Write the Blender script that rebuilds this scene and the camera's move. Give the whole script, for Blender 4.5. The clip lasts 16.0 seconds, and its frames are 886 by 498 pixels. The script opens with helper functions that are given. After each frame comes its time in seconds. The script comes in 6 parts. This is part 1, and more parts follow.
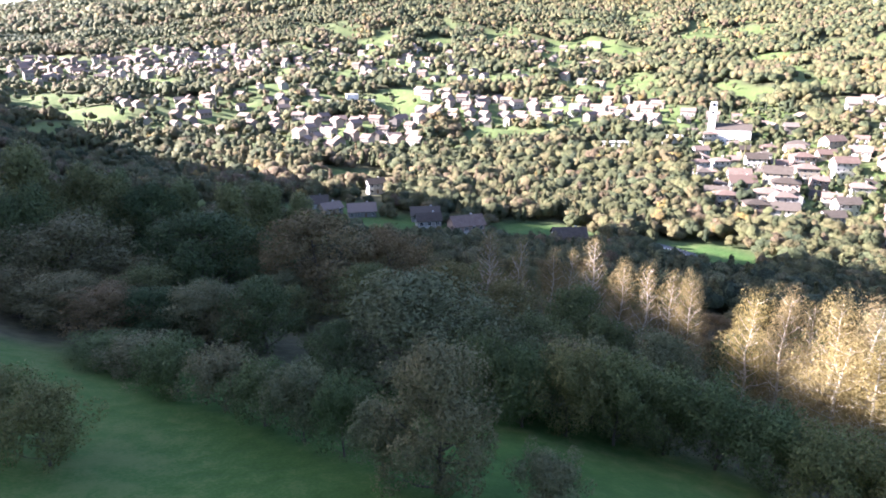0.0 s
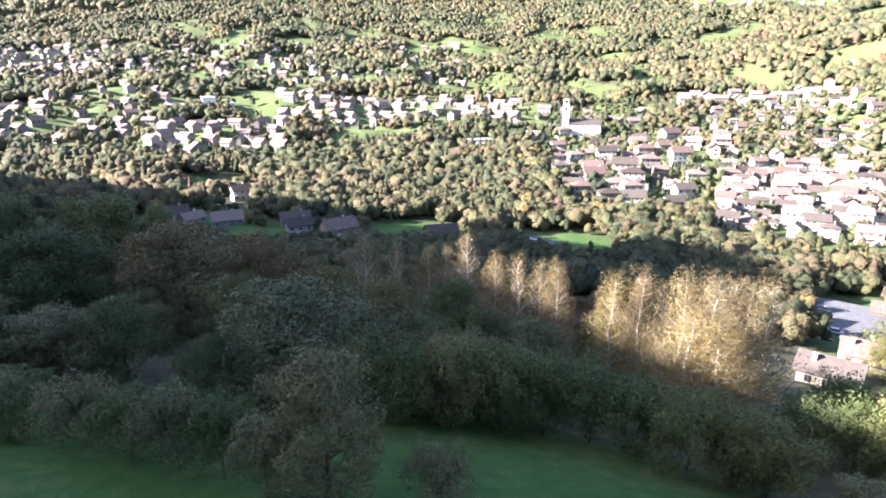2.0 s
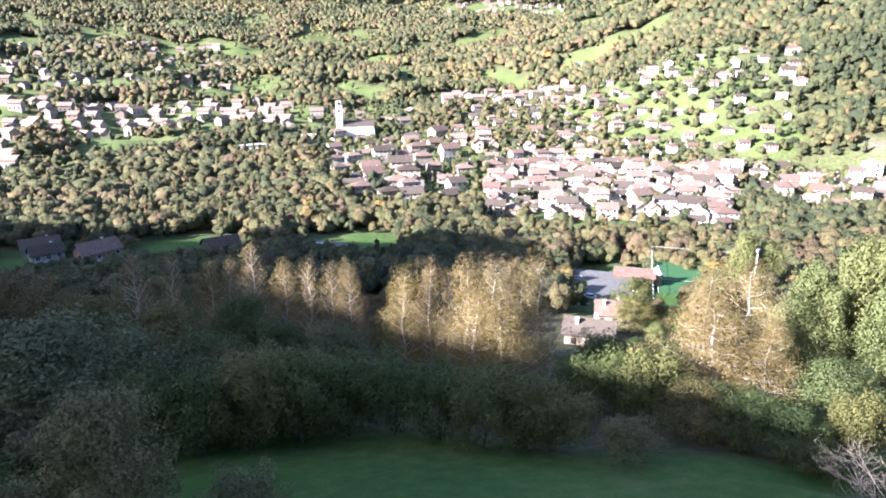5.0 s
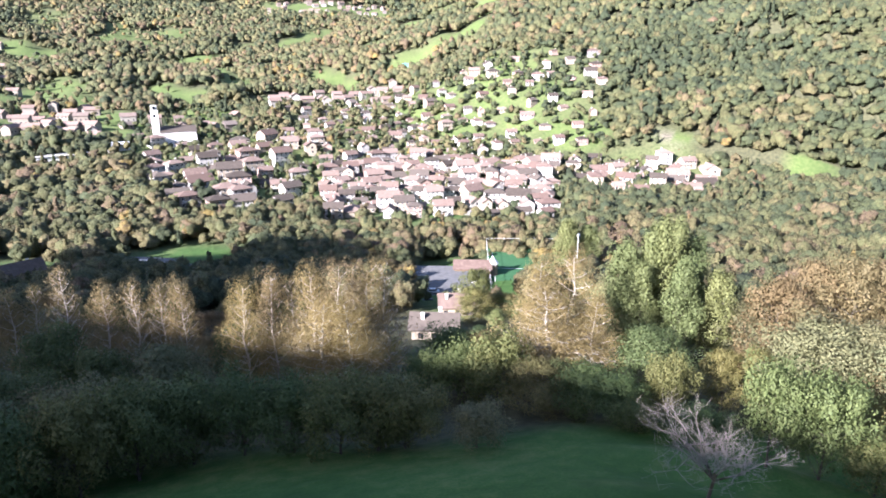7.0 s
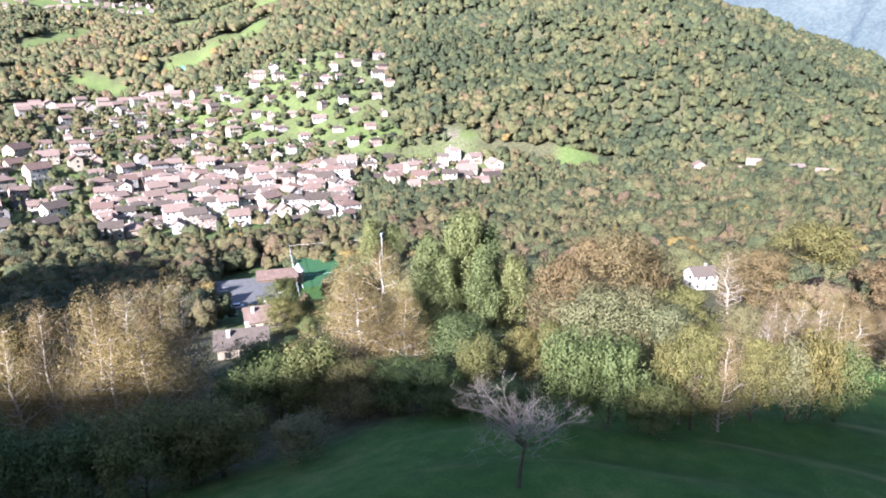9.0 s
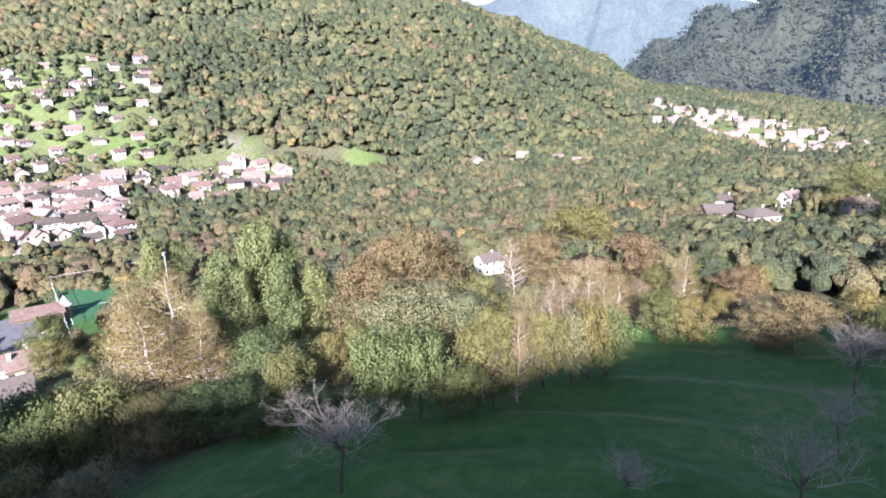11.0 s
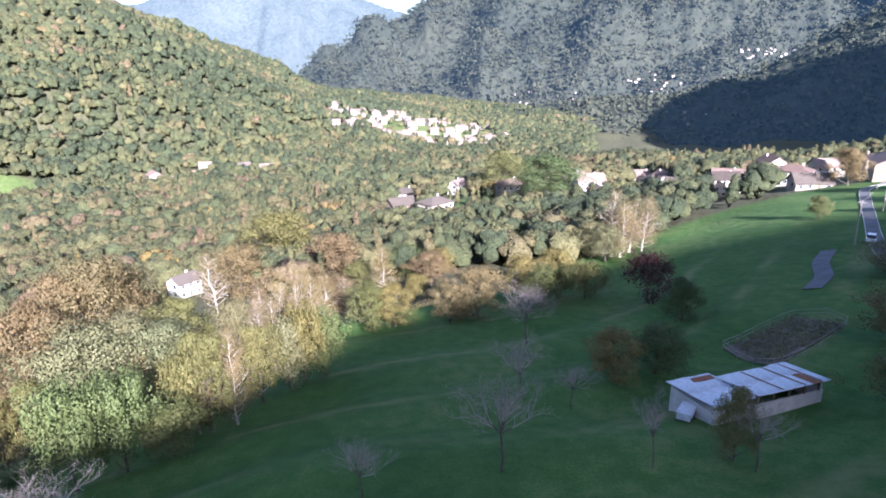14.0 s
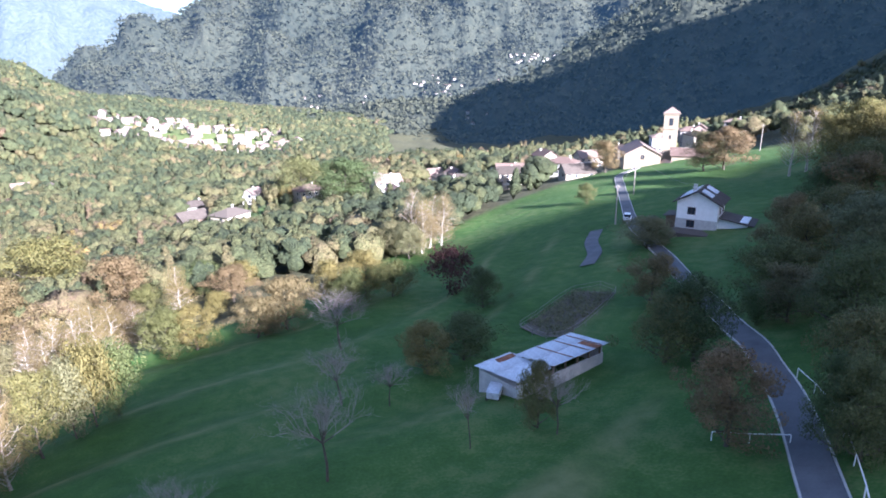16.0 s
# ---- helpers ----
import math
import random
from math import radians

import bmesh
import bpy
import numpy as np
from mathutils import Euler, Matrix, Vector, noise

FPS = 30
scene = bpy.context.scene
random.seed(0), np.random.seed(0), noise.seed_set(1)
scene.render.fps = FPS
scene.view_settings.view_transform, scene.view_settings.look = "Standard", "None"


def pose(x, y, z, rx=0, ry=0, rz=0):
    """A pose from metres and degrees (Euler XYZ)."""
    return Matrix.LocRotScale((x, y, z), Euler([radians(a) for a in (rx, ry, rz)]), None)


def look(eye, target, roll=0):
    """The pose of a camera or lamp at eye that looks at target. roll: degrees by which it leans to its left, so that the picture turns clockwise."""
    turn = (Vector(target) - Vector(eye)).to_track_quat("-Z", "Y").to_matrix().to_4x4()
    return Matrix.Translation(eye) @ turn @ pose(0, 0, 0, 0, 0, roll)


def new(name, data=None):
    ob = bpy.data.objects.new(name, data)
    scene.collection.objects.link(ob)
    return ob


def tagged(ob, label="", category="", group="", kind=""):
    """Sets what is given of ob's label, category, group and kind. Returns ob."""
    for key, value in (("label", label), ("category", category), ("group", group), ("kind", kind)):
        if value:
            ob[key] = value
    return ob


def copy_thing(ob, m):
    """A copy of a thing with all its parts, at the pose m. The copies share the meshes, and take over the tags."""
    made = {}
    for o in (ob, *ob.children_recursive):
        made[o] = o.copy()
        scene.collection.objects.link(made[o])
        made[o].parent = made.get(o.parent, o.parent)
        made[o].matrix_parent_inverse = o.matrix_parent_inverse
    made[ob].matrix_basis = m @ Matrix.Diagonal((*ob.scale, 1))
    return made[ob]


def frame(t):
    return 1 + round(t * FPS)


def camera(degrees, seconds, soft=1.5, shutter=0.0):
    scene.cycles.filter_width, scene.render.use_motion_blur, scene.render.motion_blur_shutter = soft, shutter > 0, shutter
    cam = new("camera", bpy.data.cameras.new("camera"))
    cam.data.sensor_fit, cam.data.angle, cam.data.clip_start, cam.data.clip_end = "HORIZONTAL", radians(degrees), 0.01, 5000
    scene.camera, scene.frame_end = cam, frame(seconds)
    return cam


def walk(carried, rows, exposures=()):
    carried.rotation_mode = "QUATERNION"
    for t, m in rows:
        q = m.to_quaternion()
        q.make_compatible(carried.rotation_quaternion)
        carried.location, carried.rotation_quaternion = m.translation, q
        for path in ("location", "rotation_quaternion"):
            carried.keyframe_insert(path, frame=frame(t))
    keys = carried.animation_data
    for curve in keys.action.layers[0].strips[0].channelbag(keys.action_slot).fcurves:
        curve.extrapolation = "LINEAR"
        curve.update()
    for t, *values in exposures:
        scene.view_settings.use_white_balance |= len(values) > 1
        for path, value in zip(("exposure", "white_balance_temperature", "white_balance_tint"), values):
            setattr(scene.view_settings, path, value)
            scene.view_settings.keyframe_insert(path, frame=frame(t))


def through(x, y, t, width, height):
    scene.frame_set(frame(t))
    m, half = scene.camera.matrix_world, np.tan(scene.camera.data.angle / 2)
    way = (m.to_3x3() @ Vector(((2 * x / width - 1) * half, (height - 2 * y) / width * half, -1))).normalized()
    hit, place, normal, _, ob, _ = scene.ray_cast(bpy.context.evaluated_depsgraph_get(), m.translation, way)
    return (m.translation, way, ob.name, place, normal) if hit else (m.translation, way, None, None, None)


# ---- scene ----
cam = camera(71.4, 16.0, soft=1.8)
# The drone hovers and turns to its right, looking some 17 degrees down: seconds, bearing, tilt, lean.
ROWS = [
    (0.0, 0.00, -17.21, 0.23), (0.5, -3.90, -17.22, 0.35), (1.0, -6.66, -17.24, 0.40), (1.5, -9.42, -17.25, 0.39),
    (2.0, -12.14, -17.24, 0.37), (2.5, -14.89, -17.24, 0.36), (3.0, -18.09, -17.21, 0.35), (3.5, -21.70, -17.22, 0.37),
    (4.0, -25.34, -17.20, 0.36), (6.5, -43.93, -17.13, 0.19), (7.0, -47.92, -17.11, 0.14), (7.5, -52.05, -17.08, 0.05),
    (8.0, -56.79, -17.03, 0.08), (8.5, -61.76, -16.99, 0.12), (9.0, -66.70, -16.94, 0.15), (11.5, -90.90, -16.72, 0.34),
    (12.0, -95.65, -16.68, 0.35), (12.5, -100.41, -16.63, 0.42), (13.0, -105.14, -16.57, 0.44), (13.5, -109.88, -16.54, 0.41),
    (14.0, -114.58, -16.48, 0.41), (14.5, -119.30, -16.44, 0.43), (15.0, -124.04, -16.39, 0.42), (15.5, -128.70, -16.34, 0.40),
    (16.0, -133.32, -16.29, 0.45),
]
walk(cam, [(t, pose(0, 0, 0, 90 + tilt, 0, yaw) @ pose(0, 0, 0, 0, 0, -lean)) for t, yaw, tilt, lean in ROWS],
     exposures=[(0.0, 3.15, 5800, 24), (4.0, 2.85, 5750, 22), (9.0, 2.3, 5480, 21), (12.5, 2.25, 5450, 26), (16.0, 2.68, 5250, 23)])

# ---- world and sun: a low autumn sun over the hill behind, clear sky ----
SUN_BEARING, SUN_HEIGHT = 275.0, 24.0
world = bpy.data.worlds.new("sky")
scene.world = world
world.use_nodes = True
sky = world.node_tree.nodes.new("ShaderNodeTexSky")
sky.sky_type, sky.sun_disc = "NISHITA", False
sky.sun_elevation, sky.sun_rotation = radians(SUN_HEIGHT), radians(SUN_BEARING)
sky.air_density, sky.dust_density, sky.ozone_density = 1.0, 1.5, 1.0
back = world.node_tree.nodes["Background"]
back.inputs["Strength"].default_value = 0.053
world.node_tree.links.new(sky.outputs[0], back.inputs["Color"])
sun = new("sun", bpy.data.lights.new("sun", "SUN"))
sun.data.energy, sun.data.angle, sun.data.color = 5.0, radians(0.6), (1.0, 0.90, 0.76)
sb, sh = radians(SUN_BEARING), radians(SUN_HEIGHT)
sun.matrix_world = look((800 * math.sin(sb) * math.cos(sh), 800 * math.cos(sb) * math.cos(sh), 800 * math.sin(sh)), (0, 0, 0))


# ---- materials ----
def material(name, rough=0.8, metal=0.0):
    m = bpy.data.materials.new(name)
    m.use_nodes = True
    b = m.node_tree.nodes["Principled BSDF"]
    b.inputs["Roughness"].default_value, b.inputs["Metallic"].default_value = rough, metal
    b.inputs["Specular IOR Level"].default_value = 0.25
    return m, m.node_tree.nodes, m.node_tree.links, b


def ramp(n, stops):
    r = n.new("ShaderNodeValToRGB")
    els = r.color_ramp.elements
    while len(els) < len(stops):
        els.new(0.5)
    for e, (at, c) in zip(els, stops):
        e.position, e.color = at, (*c, 1)
    return r


def noise_tex(n, l, scale, detail=4.0, space="Object"):
    co = n.new("ShaderNodeTexCoord")
    t = n.new("ShaderNodeTexNoise")
    t.inputs["Scale"].default_value, t.inputs["Detail"].default_value = scale, detail
    l.new(co.outputs[space], t.inputs["Vector"])
    return t


def math_node(n, l, op, a, b):
    k = n.new("ShaderNodeMath")
    k.operation = op
    for i, v in ((0, a), (1, b)):
        if isinstance(v, (int, float)):
            k.inputs[i].default_value = v
        else:
            l.new(v, k.inputs[i])
    return k.outputs[0]


def mix_colour(n, l, fac, a, b, mode="MIX"):
    k = n.new("ShaderNodeMixRGB")
    k.blend_type = mode
    for i, v in ((0, fac), (1, a), (2, b)):
        if isinstance(v, (int, float)):
            k.inputs[i].default_value = v
        elif isinstance(v, tuple):
            k.inputs[i].default_value = (*v, 1)
        else:
            l.new(v, k.inputs[i])
    return k.outputs[0]


def bump(n, l, b, height, strength, distance):
    k = n.new("ShaderNodeBump")
    k.inputs["Strength"].default_value, k.inputs["Distance"].default_value = strength, distance
    l.new(height, k.inputs["Height"])
    l.new(k.outputs[0], b.inputs["Normal"])


def mottled(name, dark, light, scale=3.0, rough=0.85, metal=0.0, fine=30.0, relief=0.3, per_object=0.0):
    """A surface mottled at two scales between two colours, with fine relief."""
    m, n, l, b = material(name, rough, metal)
    big, small = noise_tex(n, l, scale), noise_tex(n, l, fine, 2.0)
    mixed = math_node(n, l, "ADD", math_node(n, l, "MULTIPLY", big.outputs["Fac"], 0.65), math_node(n, l, "MULTIPLY", small.outputs["Fac"], 0.35))
    if per_object:
        info = n.new("ShaderNodeObjectInfo")
        shift = math_node(n, l, "MULTIPLY", math_node(n, l, "SUBTRACT", info.outputs["Random"], 0.5), per_object)
        mixed = math_node(n, l, "ADD", mixed, shift)
    r = ramp(n, [(0.3, dark), (0.7, light)])
    l.new(mixed, r.inputs[0])
    l.new(r.outputs[0], b.inputs["Base Color"])
    if relief:
        bump(n, l, b, small.outputs["Fac"], relief, 0.02)
    return m


def foliage(name, stops, through=0.28, leafy=0.30):
    """Leaves: a colour by tree, varied from leaf to leaf, that lets some light through."""
    m, n, l, b = material(name, 0.65)
    leaf = n.new("ShaderNodeNewGeometry")
    pick = n.new("ShaderNodeObjectInfo").outputs["Random"]
    spread = math_node(n, l, "MULTIPLY", math_node(n, l, "SUBTRACT", leaf.outputs["Random Per Island"], 0.5), leafy)
    r = ramp(n, stops)
    l.new(math_node(n, l, "ADD", pick, spread), r.inputs[0])
    vary = ramp(n, [(0.0, (1 - 0.7 * leafy,) * 3), (1.0, (1 + 0.6 * leafy,) * 3)])
    l.new(leaf.outputs["Random Per Island"], vary.inputs[0])
    colour = mix_colour(n, l, 1.0, r.outputs[0], vary.outputs[0], "MULTIPLY")
    l.new(colour, b.inputs["Base Color"])
    t = n.new("ShaderNodeBsdfTranslucent")
    l.new(colour, t.inputs["Color"])
    k = n.new("ShaderNodeMixShader")
    k.inputs[0].default_value = through
    out = n["Material Output"]
    l.new(b.outputs[0], k.inputs[1])
    l.new(t.outputs[0], k.inputs[2])
    l.new(k.outputs[0], out.inputs["Surface"])
    return m


LEAF_GREEN = foliage("green_leaves", [(0.0, (0.058, 0.092, 0.038)), (0.35, (0.090, 0.122, 0.048)), (0.65, (0.134, 0.148, 0.058)), (1.0, (0.182, 0.162, 0.068))])
LEAF_AUTUMN = foliage("brown_autumn_leaves", [(0.0, (0.124, 0.124, 0.062)), (0.35, (0.164, 0.140, 0.068)), (0.7, (0.195, 0.148, 0.072)), (1.0, (0.188, 0.135, 0.074))])
LEAF_GOLD = foliage("golden_birch_leaves", [(0.0, (0.250, 0.200, 0.078)), (0.5, (0.230, 0.180, 0.084)), (1.0, (0.210, 0.158, 0.090))], through=0.28)
LEAF_GREY = foliage("grey_green_leaves", [(0.0, (0.132, 0.152, 0.078)), (0.5, (0.164, 0.170, 0.086)), (1.0, (0.186, 0.168, 0.086))])
LEAF_BRIGHT = foliage("bright_green_leaves", [(0.0, (0.112, 0.128, 0.046)), (0.5, (0.150, 0.148, 0.054)), (1.0, (0.200, 0.165, 0.058))], through=0.28)
LEAF_HEDGE = foliage("hedge_leaves", [(0.0, (0.082, 0.126, 0.048)), (0.6, (0.122, 0.152, 0.056)), (1.0, (0.170, 0.168, 0.062))])
LEAF_POPLAR = foliage("poplar_leaves", [(0.0, (0.110, 0.145, 0.058)), (1.0, (0.185, 0.200, 0.078))])
LEAF_RED = foliage("red_leaves", [(0.0, (0.060, 0.028, 0.028)), (1.0, (0.075, 0.034, 0.032))])

def woodland_material():
    """Crowns seen from afar: a hue by tree, leafy mottling and relief at two scales."""
    m, n, l, b = material("woodland_leaves", 0.8)
    hue = n.new("ShaderNodeAttribute")
    hue.attribute_name = "hue"
    island = n.new("ShaderNodeNewGeometry")
    coarse, fine = noise_tex(n, l, 0.45, 3), noise_tex(n, l, 2.3, 5)
    shift = math_node(n, l, "MULTIPLY", math_node(n, l, "SUBTRACT", coarse.outputs["Fac"], 0.5), 0.5)
    r = ramp(n, [(0.0, (0.042, 0.056, 0.030)), (0.25, (0.070, 0.083, 0.038)), (0.5, (0.106, 0.106, 0.047)), (0.7, (0.134, 0.112, 0.056)), (0.86, (0.130, 0.092, 0.062)), (1.0, (0.195, 0.148, 0.048))])
    l.new(math_node(n, l, "ADD", hue.outputs["Fac"], shift), r.inputs[0])
    leafy = ramp(n, [(0.34, (0.48,) * 3), (0.64, (1.4,) * 3)])
    l.new(fine.outputs["Fac"], leafy.inputs[0])
    each = ramp(n, [(0.0, (0.86,) * 3), (1.0, (1.12,) * 3)])
    l.new(island.outputs["Random Per Island"], each.inputs[0])
    c = mix_colour(n, l, 1.0, mix_colour(n, l, 1.0, r.outputs[0], leafy.outputs[0], "MULTIPLY"), each.outputs[0], "MULTIPLY")
    l.new(c, b.inputs["Base Color"])
    bump(n, l, b, fine.outputs["Fac"], 1.0, 0.9)
    return m


WOODS = woodland_material()
BARK = mottled("grey_bark", (0.05, 0.042, 0.032), (0.13, 0.115, 0.095), 2.0, 0.95, fine=18.0)
BARK_WHITE = mottled("white_birch_bark", (0.24, 0.21, 0.18), (0.58, 0.54, 0.49), 3.0, 0.85, fine=14.0)
BARK_PALE = mottled("pale_bare_twigs", (0.20, 0.178, 0.16), (0.38, 0.34, 0.31), 3.0, 0.9, fine=14.0)


def ground_material():
    m, n, l, b = material("meadow_and_woodland_floor", 0.95)
    a = n.new("ShaderNodeAttribute")
    a.attribute_name = "wooded"
    big, mid, fine = noise_tex(n, l, 0.05, 6), noise_tex(n, l, 0.5, 8), noise_tex(n, l, 4.0, 8)
    g = ramp(n, [(0.38, (0.030, 0.078, 0.014)), (0.5, (0.049, 0.110, 0.022)), (0.6, (0.096, 0.138, 0.042))])
    mixed = math_node(n, l, "ADD", math_node(n, l, "MULTIPLY", big.outputs["Fac"], 0.4), math_node(n, l, "ADD", math_node(n, l, "MULTIPLY", mid.outputs["Fac"], 0.35), math_node(n, l, "MULTIPLY", fine.outputs["Fac"], 0.25)))
    l.new(mixed, g.inputs[0])
    w = ramp(n, [(0.35, (0.050, 0.052, 0.030)), (0.65, (0.095, 0.096, 0.052))])
    l.new(mid.outputs["Fac"], w.inputs[0])
    bank = n.new("ShaderNodeAttribute")
    bank.attribute_name = "dry_bank"
    paling = math_node(n, l, "MULTIPLY", bank.outputs["Fac"], math_node(n, l, "MULTIPLY", mid.outputs["Fac"], 1.5))
    turf = mix_colour(n, l, paling, g.outputs[0], (0.17, 0.18, 0.075))
    q = n.new("ShaderNodeAttribute")
    q.attribute_name = "quarried"
    cover = mix_colour(n, l, a.outputs["Fac"], turf, w.outputs[0])
    rock = ramp(n, [(0.35, (0.10, 0.088, 0.065)), (0.65, (0.19, 0.172, 0.135))])
    l.new(mid.outputs["Fac"], rock.inputs[0])
    l.new(mix_colour(n, l, q.outputs["Fac"], cover, rock.outputs[0]), b.inputs["Base Color"])
    bump(n, l, b, mid.outputs["Fac"], 0.7, 0.5)
    return m


GROUND = ground_material()
ASPHALT = mottled("worn_asphalt", (0.090, 0.092, 0.098), (0.15, 0.152, 0.16), 0.6, 0.9, fine=8.0)
CONCRETE = mottled("weathered_concrete", (0.36, 0.35, 0.33), (0.56, 0.54, 0.51), 1.2, 0.9, fine=12.0)
WHITE_PAINT = mottled("white_paint", (0.72, 0.715, 0.70), (0.86, 0.85, 0.84), 1.5, 0.7, fine=10.0, relief=0.1)
PLASTER = [mottled("plaster_" + k, d, e, 0.5, 0.9, fine=6.0, relief=0.15, per_object=0.3) for k, d, e in (
    ("white", (0.30, 0.29, 0.28), (0.48, 0.465, 0.445)), ("cream", (0.26, 0.225, 0.18), (0.40, 0.35, 0.285)),
    ("pink", (0.24, 0.175, 0.15), (0.35, 0.265, 0.23)), ("grey", (0.17, 0.16, 0.155), (0.28, 0.27, 0.26)))]
CHURCH = mottled("cream_church_render", (0.21, 0.175, 0.13), (0.30, 0.255, 0.195), 0.6, 0.9, fine=5.0, relief=0.15)
TILES = mottled("terracotta_roof_tiles", (0.118, 0.082, 0.070), (0.21, 0.160, 0.138), 0.8, 0.85, fine=5.0, per_object=0.6)
SLATE = mottled("grey_brown_roof_tiles", (0.050, 0.041, 0.035), (0.100, 0.084, 0.073), 0.8, 0.85, fine=5.0, per_object=0.5)
GLASS = material("dark_window_glass", 0.12)[0]
GLASS.node_tree.nodes["Principled BSDF"].inputs["Base Color"].default_value = (0.03, 0.035, 0.045, 1)
WOOD = mottled("weathered_brown_wood", (0.09, 0.06, 0.04), (0.22, 0.16, 0.11), 2.0, 0.85, fine=14.0)
METAL = mottled("pale_corrugated_sheet", (0.34, 0.36, 0.39), (0.74, 0.77, 0.80), 0.45, 0.55, 0.1, fine=4.0, relief=0.1)
RUST = mottled("rusty_sheet", (0.16, 0.07, 0.04), (0.34, 0.17, 0.10), 2.0, 0.8, 0.2, fine=9.0)


# ---- lie of the land: heights below the drone by bearing (rows) and distance (columns) ----
RINGS = (0, 30, 65, 115, 185, 280, 420, 650, 1000)
RELIEF = {
    -40: (-26, -31, -38, -50, -62, -67, -58, -20),
    -10: (-28, -37, -47, -59, -71, -75, -48, 8),
    20: (-28, -42, -52, -64, -76, -75, -56, -3),
    45: (-28, -43, -57, -72, -79, -74, -50, 4),
    70: (-27, -39, -52, -67, -78, -79, -66, 30),
    90: (-27, -38, -50, -63, -73, -80, -77, -10),
    105: (-27, -37, -47, -58, -67, -76, -85, -54),
    120: (-28, -36, -46, -53, -60, -70, -95, -90),
    135: (-28, -34, -41, -45, -53, -66, -100, -130),
    150: (-27, -31, -31, -32, -38, -52, -90, -110),
    165: (-25, -26, -27, -26, -25, -30, -45, -50),
    180: (-23, -18, -9, 0, 8, 30, 120, 260),
}


def crest(c):
    """How high the shading hill's crest stands, c metres across the sun's way."""
    return float(np.interp(c, (-900, -700, -560, -450, -380, -230, -120, -85, -55, -20, 5, 48, 78, 122, 150, 165, 186, 222, 246, 259, 279, 304, 358, 440, 700),
                           (670, 580, 485, 330, 215, 186, 193, 201, 192, 183, 175, 181, 140, 123, 164, 215, 226, 193, 152, 108, 76, 92, 151, 175, -28)))


def hill_behind(az, r):
    a, c = r * math.cos(radians(az - SUN_BEARING + 180)), r * math.cos(radians(az - SUN_BEARING + 270))
    up = min(1.0, max(0.0, -a / 430.0))
    return -27.0 + (crest(c) + 27.0) * up * up * (3 - 2 * up) + 0.12 * max(0.0, -a - 430.0)


for az in (210, 235, 255, 265, 275, 280, 285, 290, 297, 306):
    RELIEF[az] = tuple(hill_behind(az, r) for r in RINGS[1:])


def smooth(v, sigma, axis, wrap):
    k = np.exp(-0.5 * (np.arange(-3 * sigma, 3 * sigma + 1) / sigma) ** 2)
    k /= k.sum()
    pad = [(0, 0), (0, 0)]
    pad[axis] = (3 * sigma, 3 * sigma)
    return np.apply_along_axis(lambda x: np.convolve(x, k, "valid"), axis, np.pad(v, pad, mode="wrap" if wrap else "edge"))


SPOKES = sorted(RELIEF)
BEARINGS = np.arange(360.0)
COLS = np.array([[-26.0, *RELIEF[k]] for k in SPOKES])
AZ = np.array([*SPOKES, SPOKES[0] + 360.0])
LOGR = np.linspace(math.log(12.0), math.log(1012.0), 160)
DENSE = np.empty((360, 160))
for i, b in enumerate(BEARINGS):
    bb = b if b < 320 else b - 360
    col = [np.interp(bb, AZ, np.append(COLS[:, j], COLS[0, j])) for j in range(9)]
    DENSE[i] = np.interp(np.exp(LOGR) - 12.0, RINGS, col)
DENSE = smooth(smooth(DENSE, 5, 0, True), 4, 1, False)


def wave(x, y, scale, seed):
    """Smooth random waves between about -1 and 1."""
    rng = np.random.RandomState(seed)
    v = np.zeros_like(x)
    for k in range(7):
        ang, ph, f = rng.uniform(0, 6.283), rng.uniform(0, 6.283), rng.uniform(0.6, 1.9) * 6.283 / scale
        v += np.sin((x * math.cos(ang) + y * math.sin(ang)) * f + ph + 1.3 * np.sin((x * math.sin(ang) - y * math.cos(ang)) * f * 0.7 + ph))
    return v / 4.0


def cone(x, y, az, r, top, length, width, turn, slope):
    """A mountain whose flanks fall from a rounded ridge."""
    cx, cy = r * math.sin(radians(az)), r * math.cos(radians(az))
    s, c = math.sin(radians(turn)), math.cos(radians(turn))
    u, v = (x - cx) * s + (y - cy) * c, (x - cx) * c - (y - cy) * s
    d = np.sqrt((np.maximum(0, np.abs(u) - length)) ** 2 + v ** 2 + width ** 2) - width
    return top - slope * d


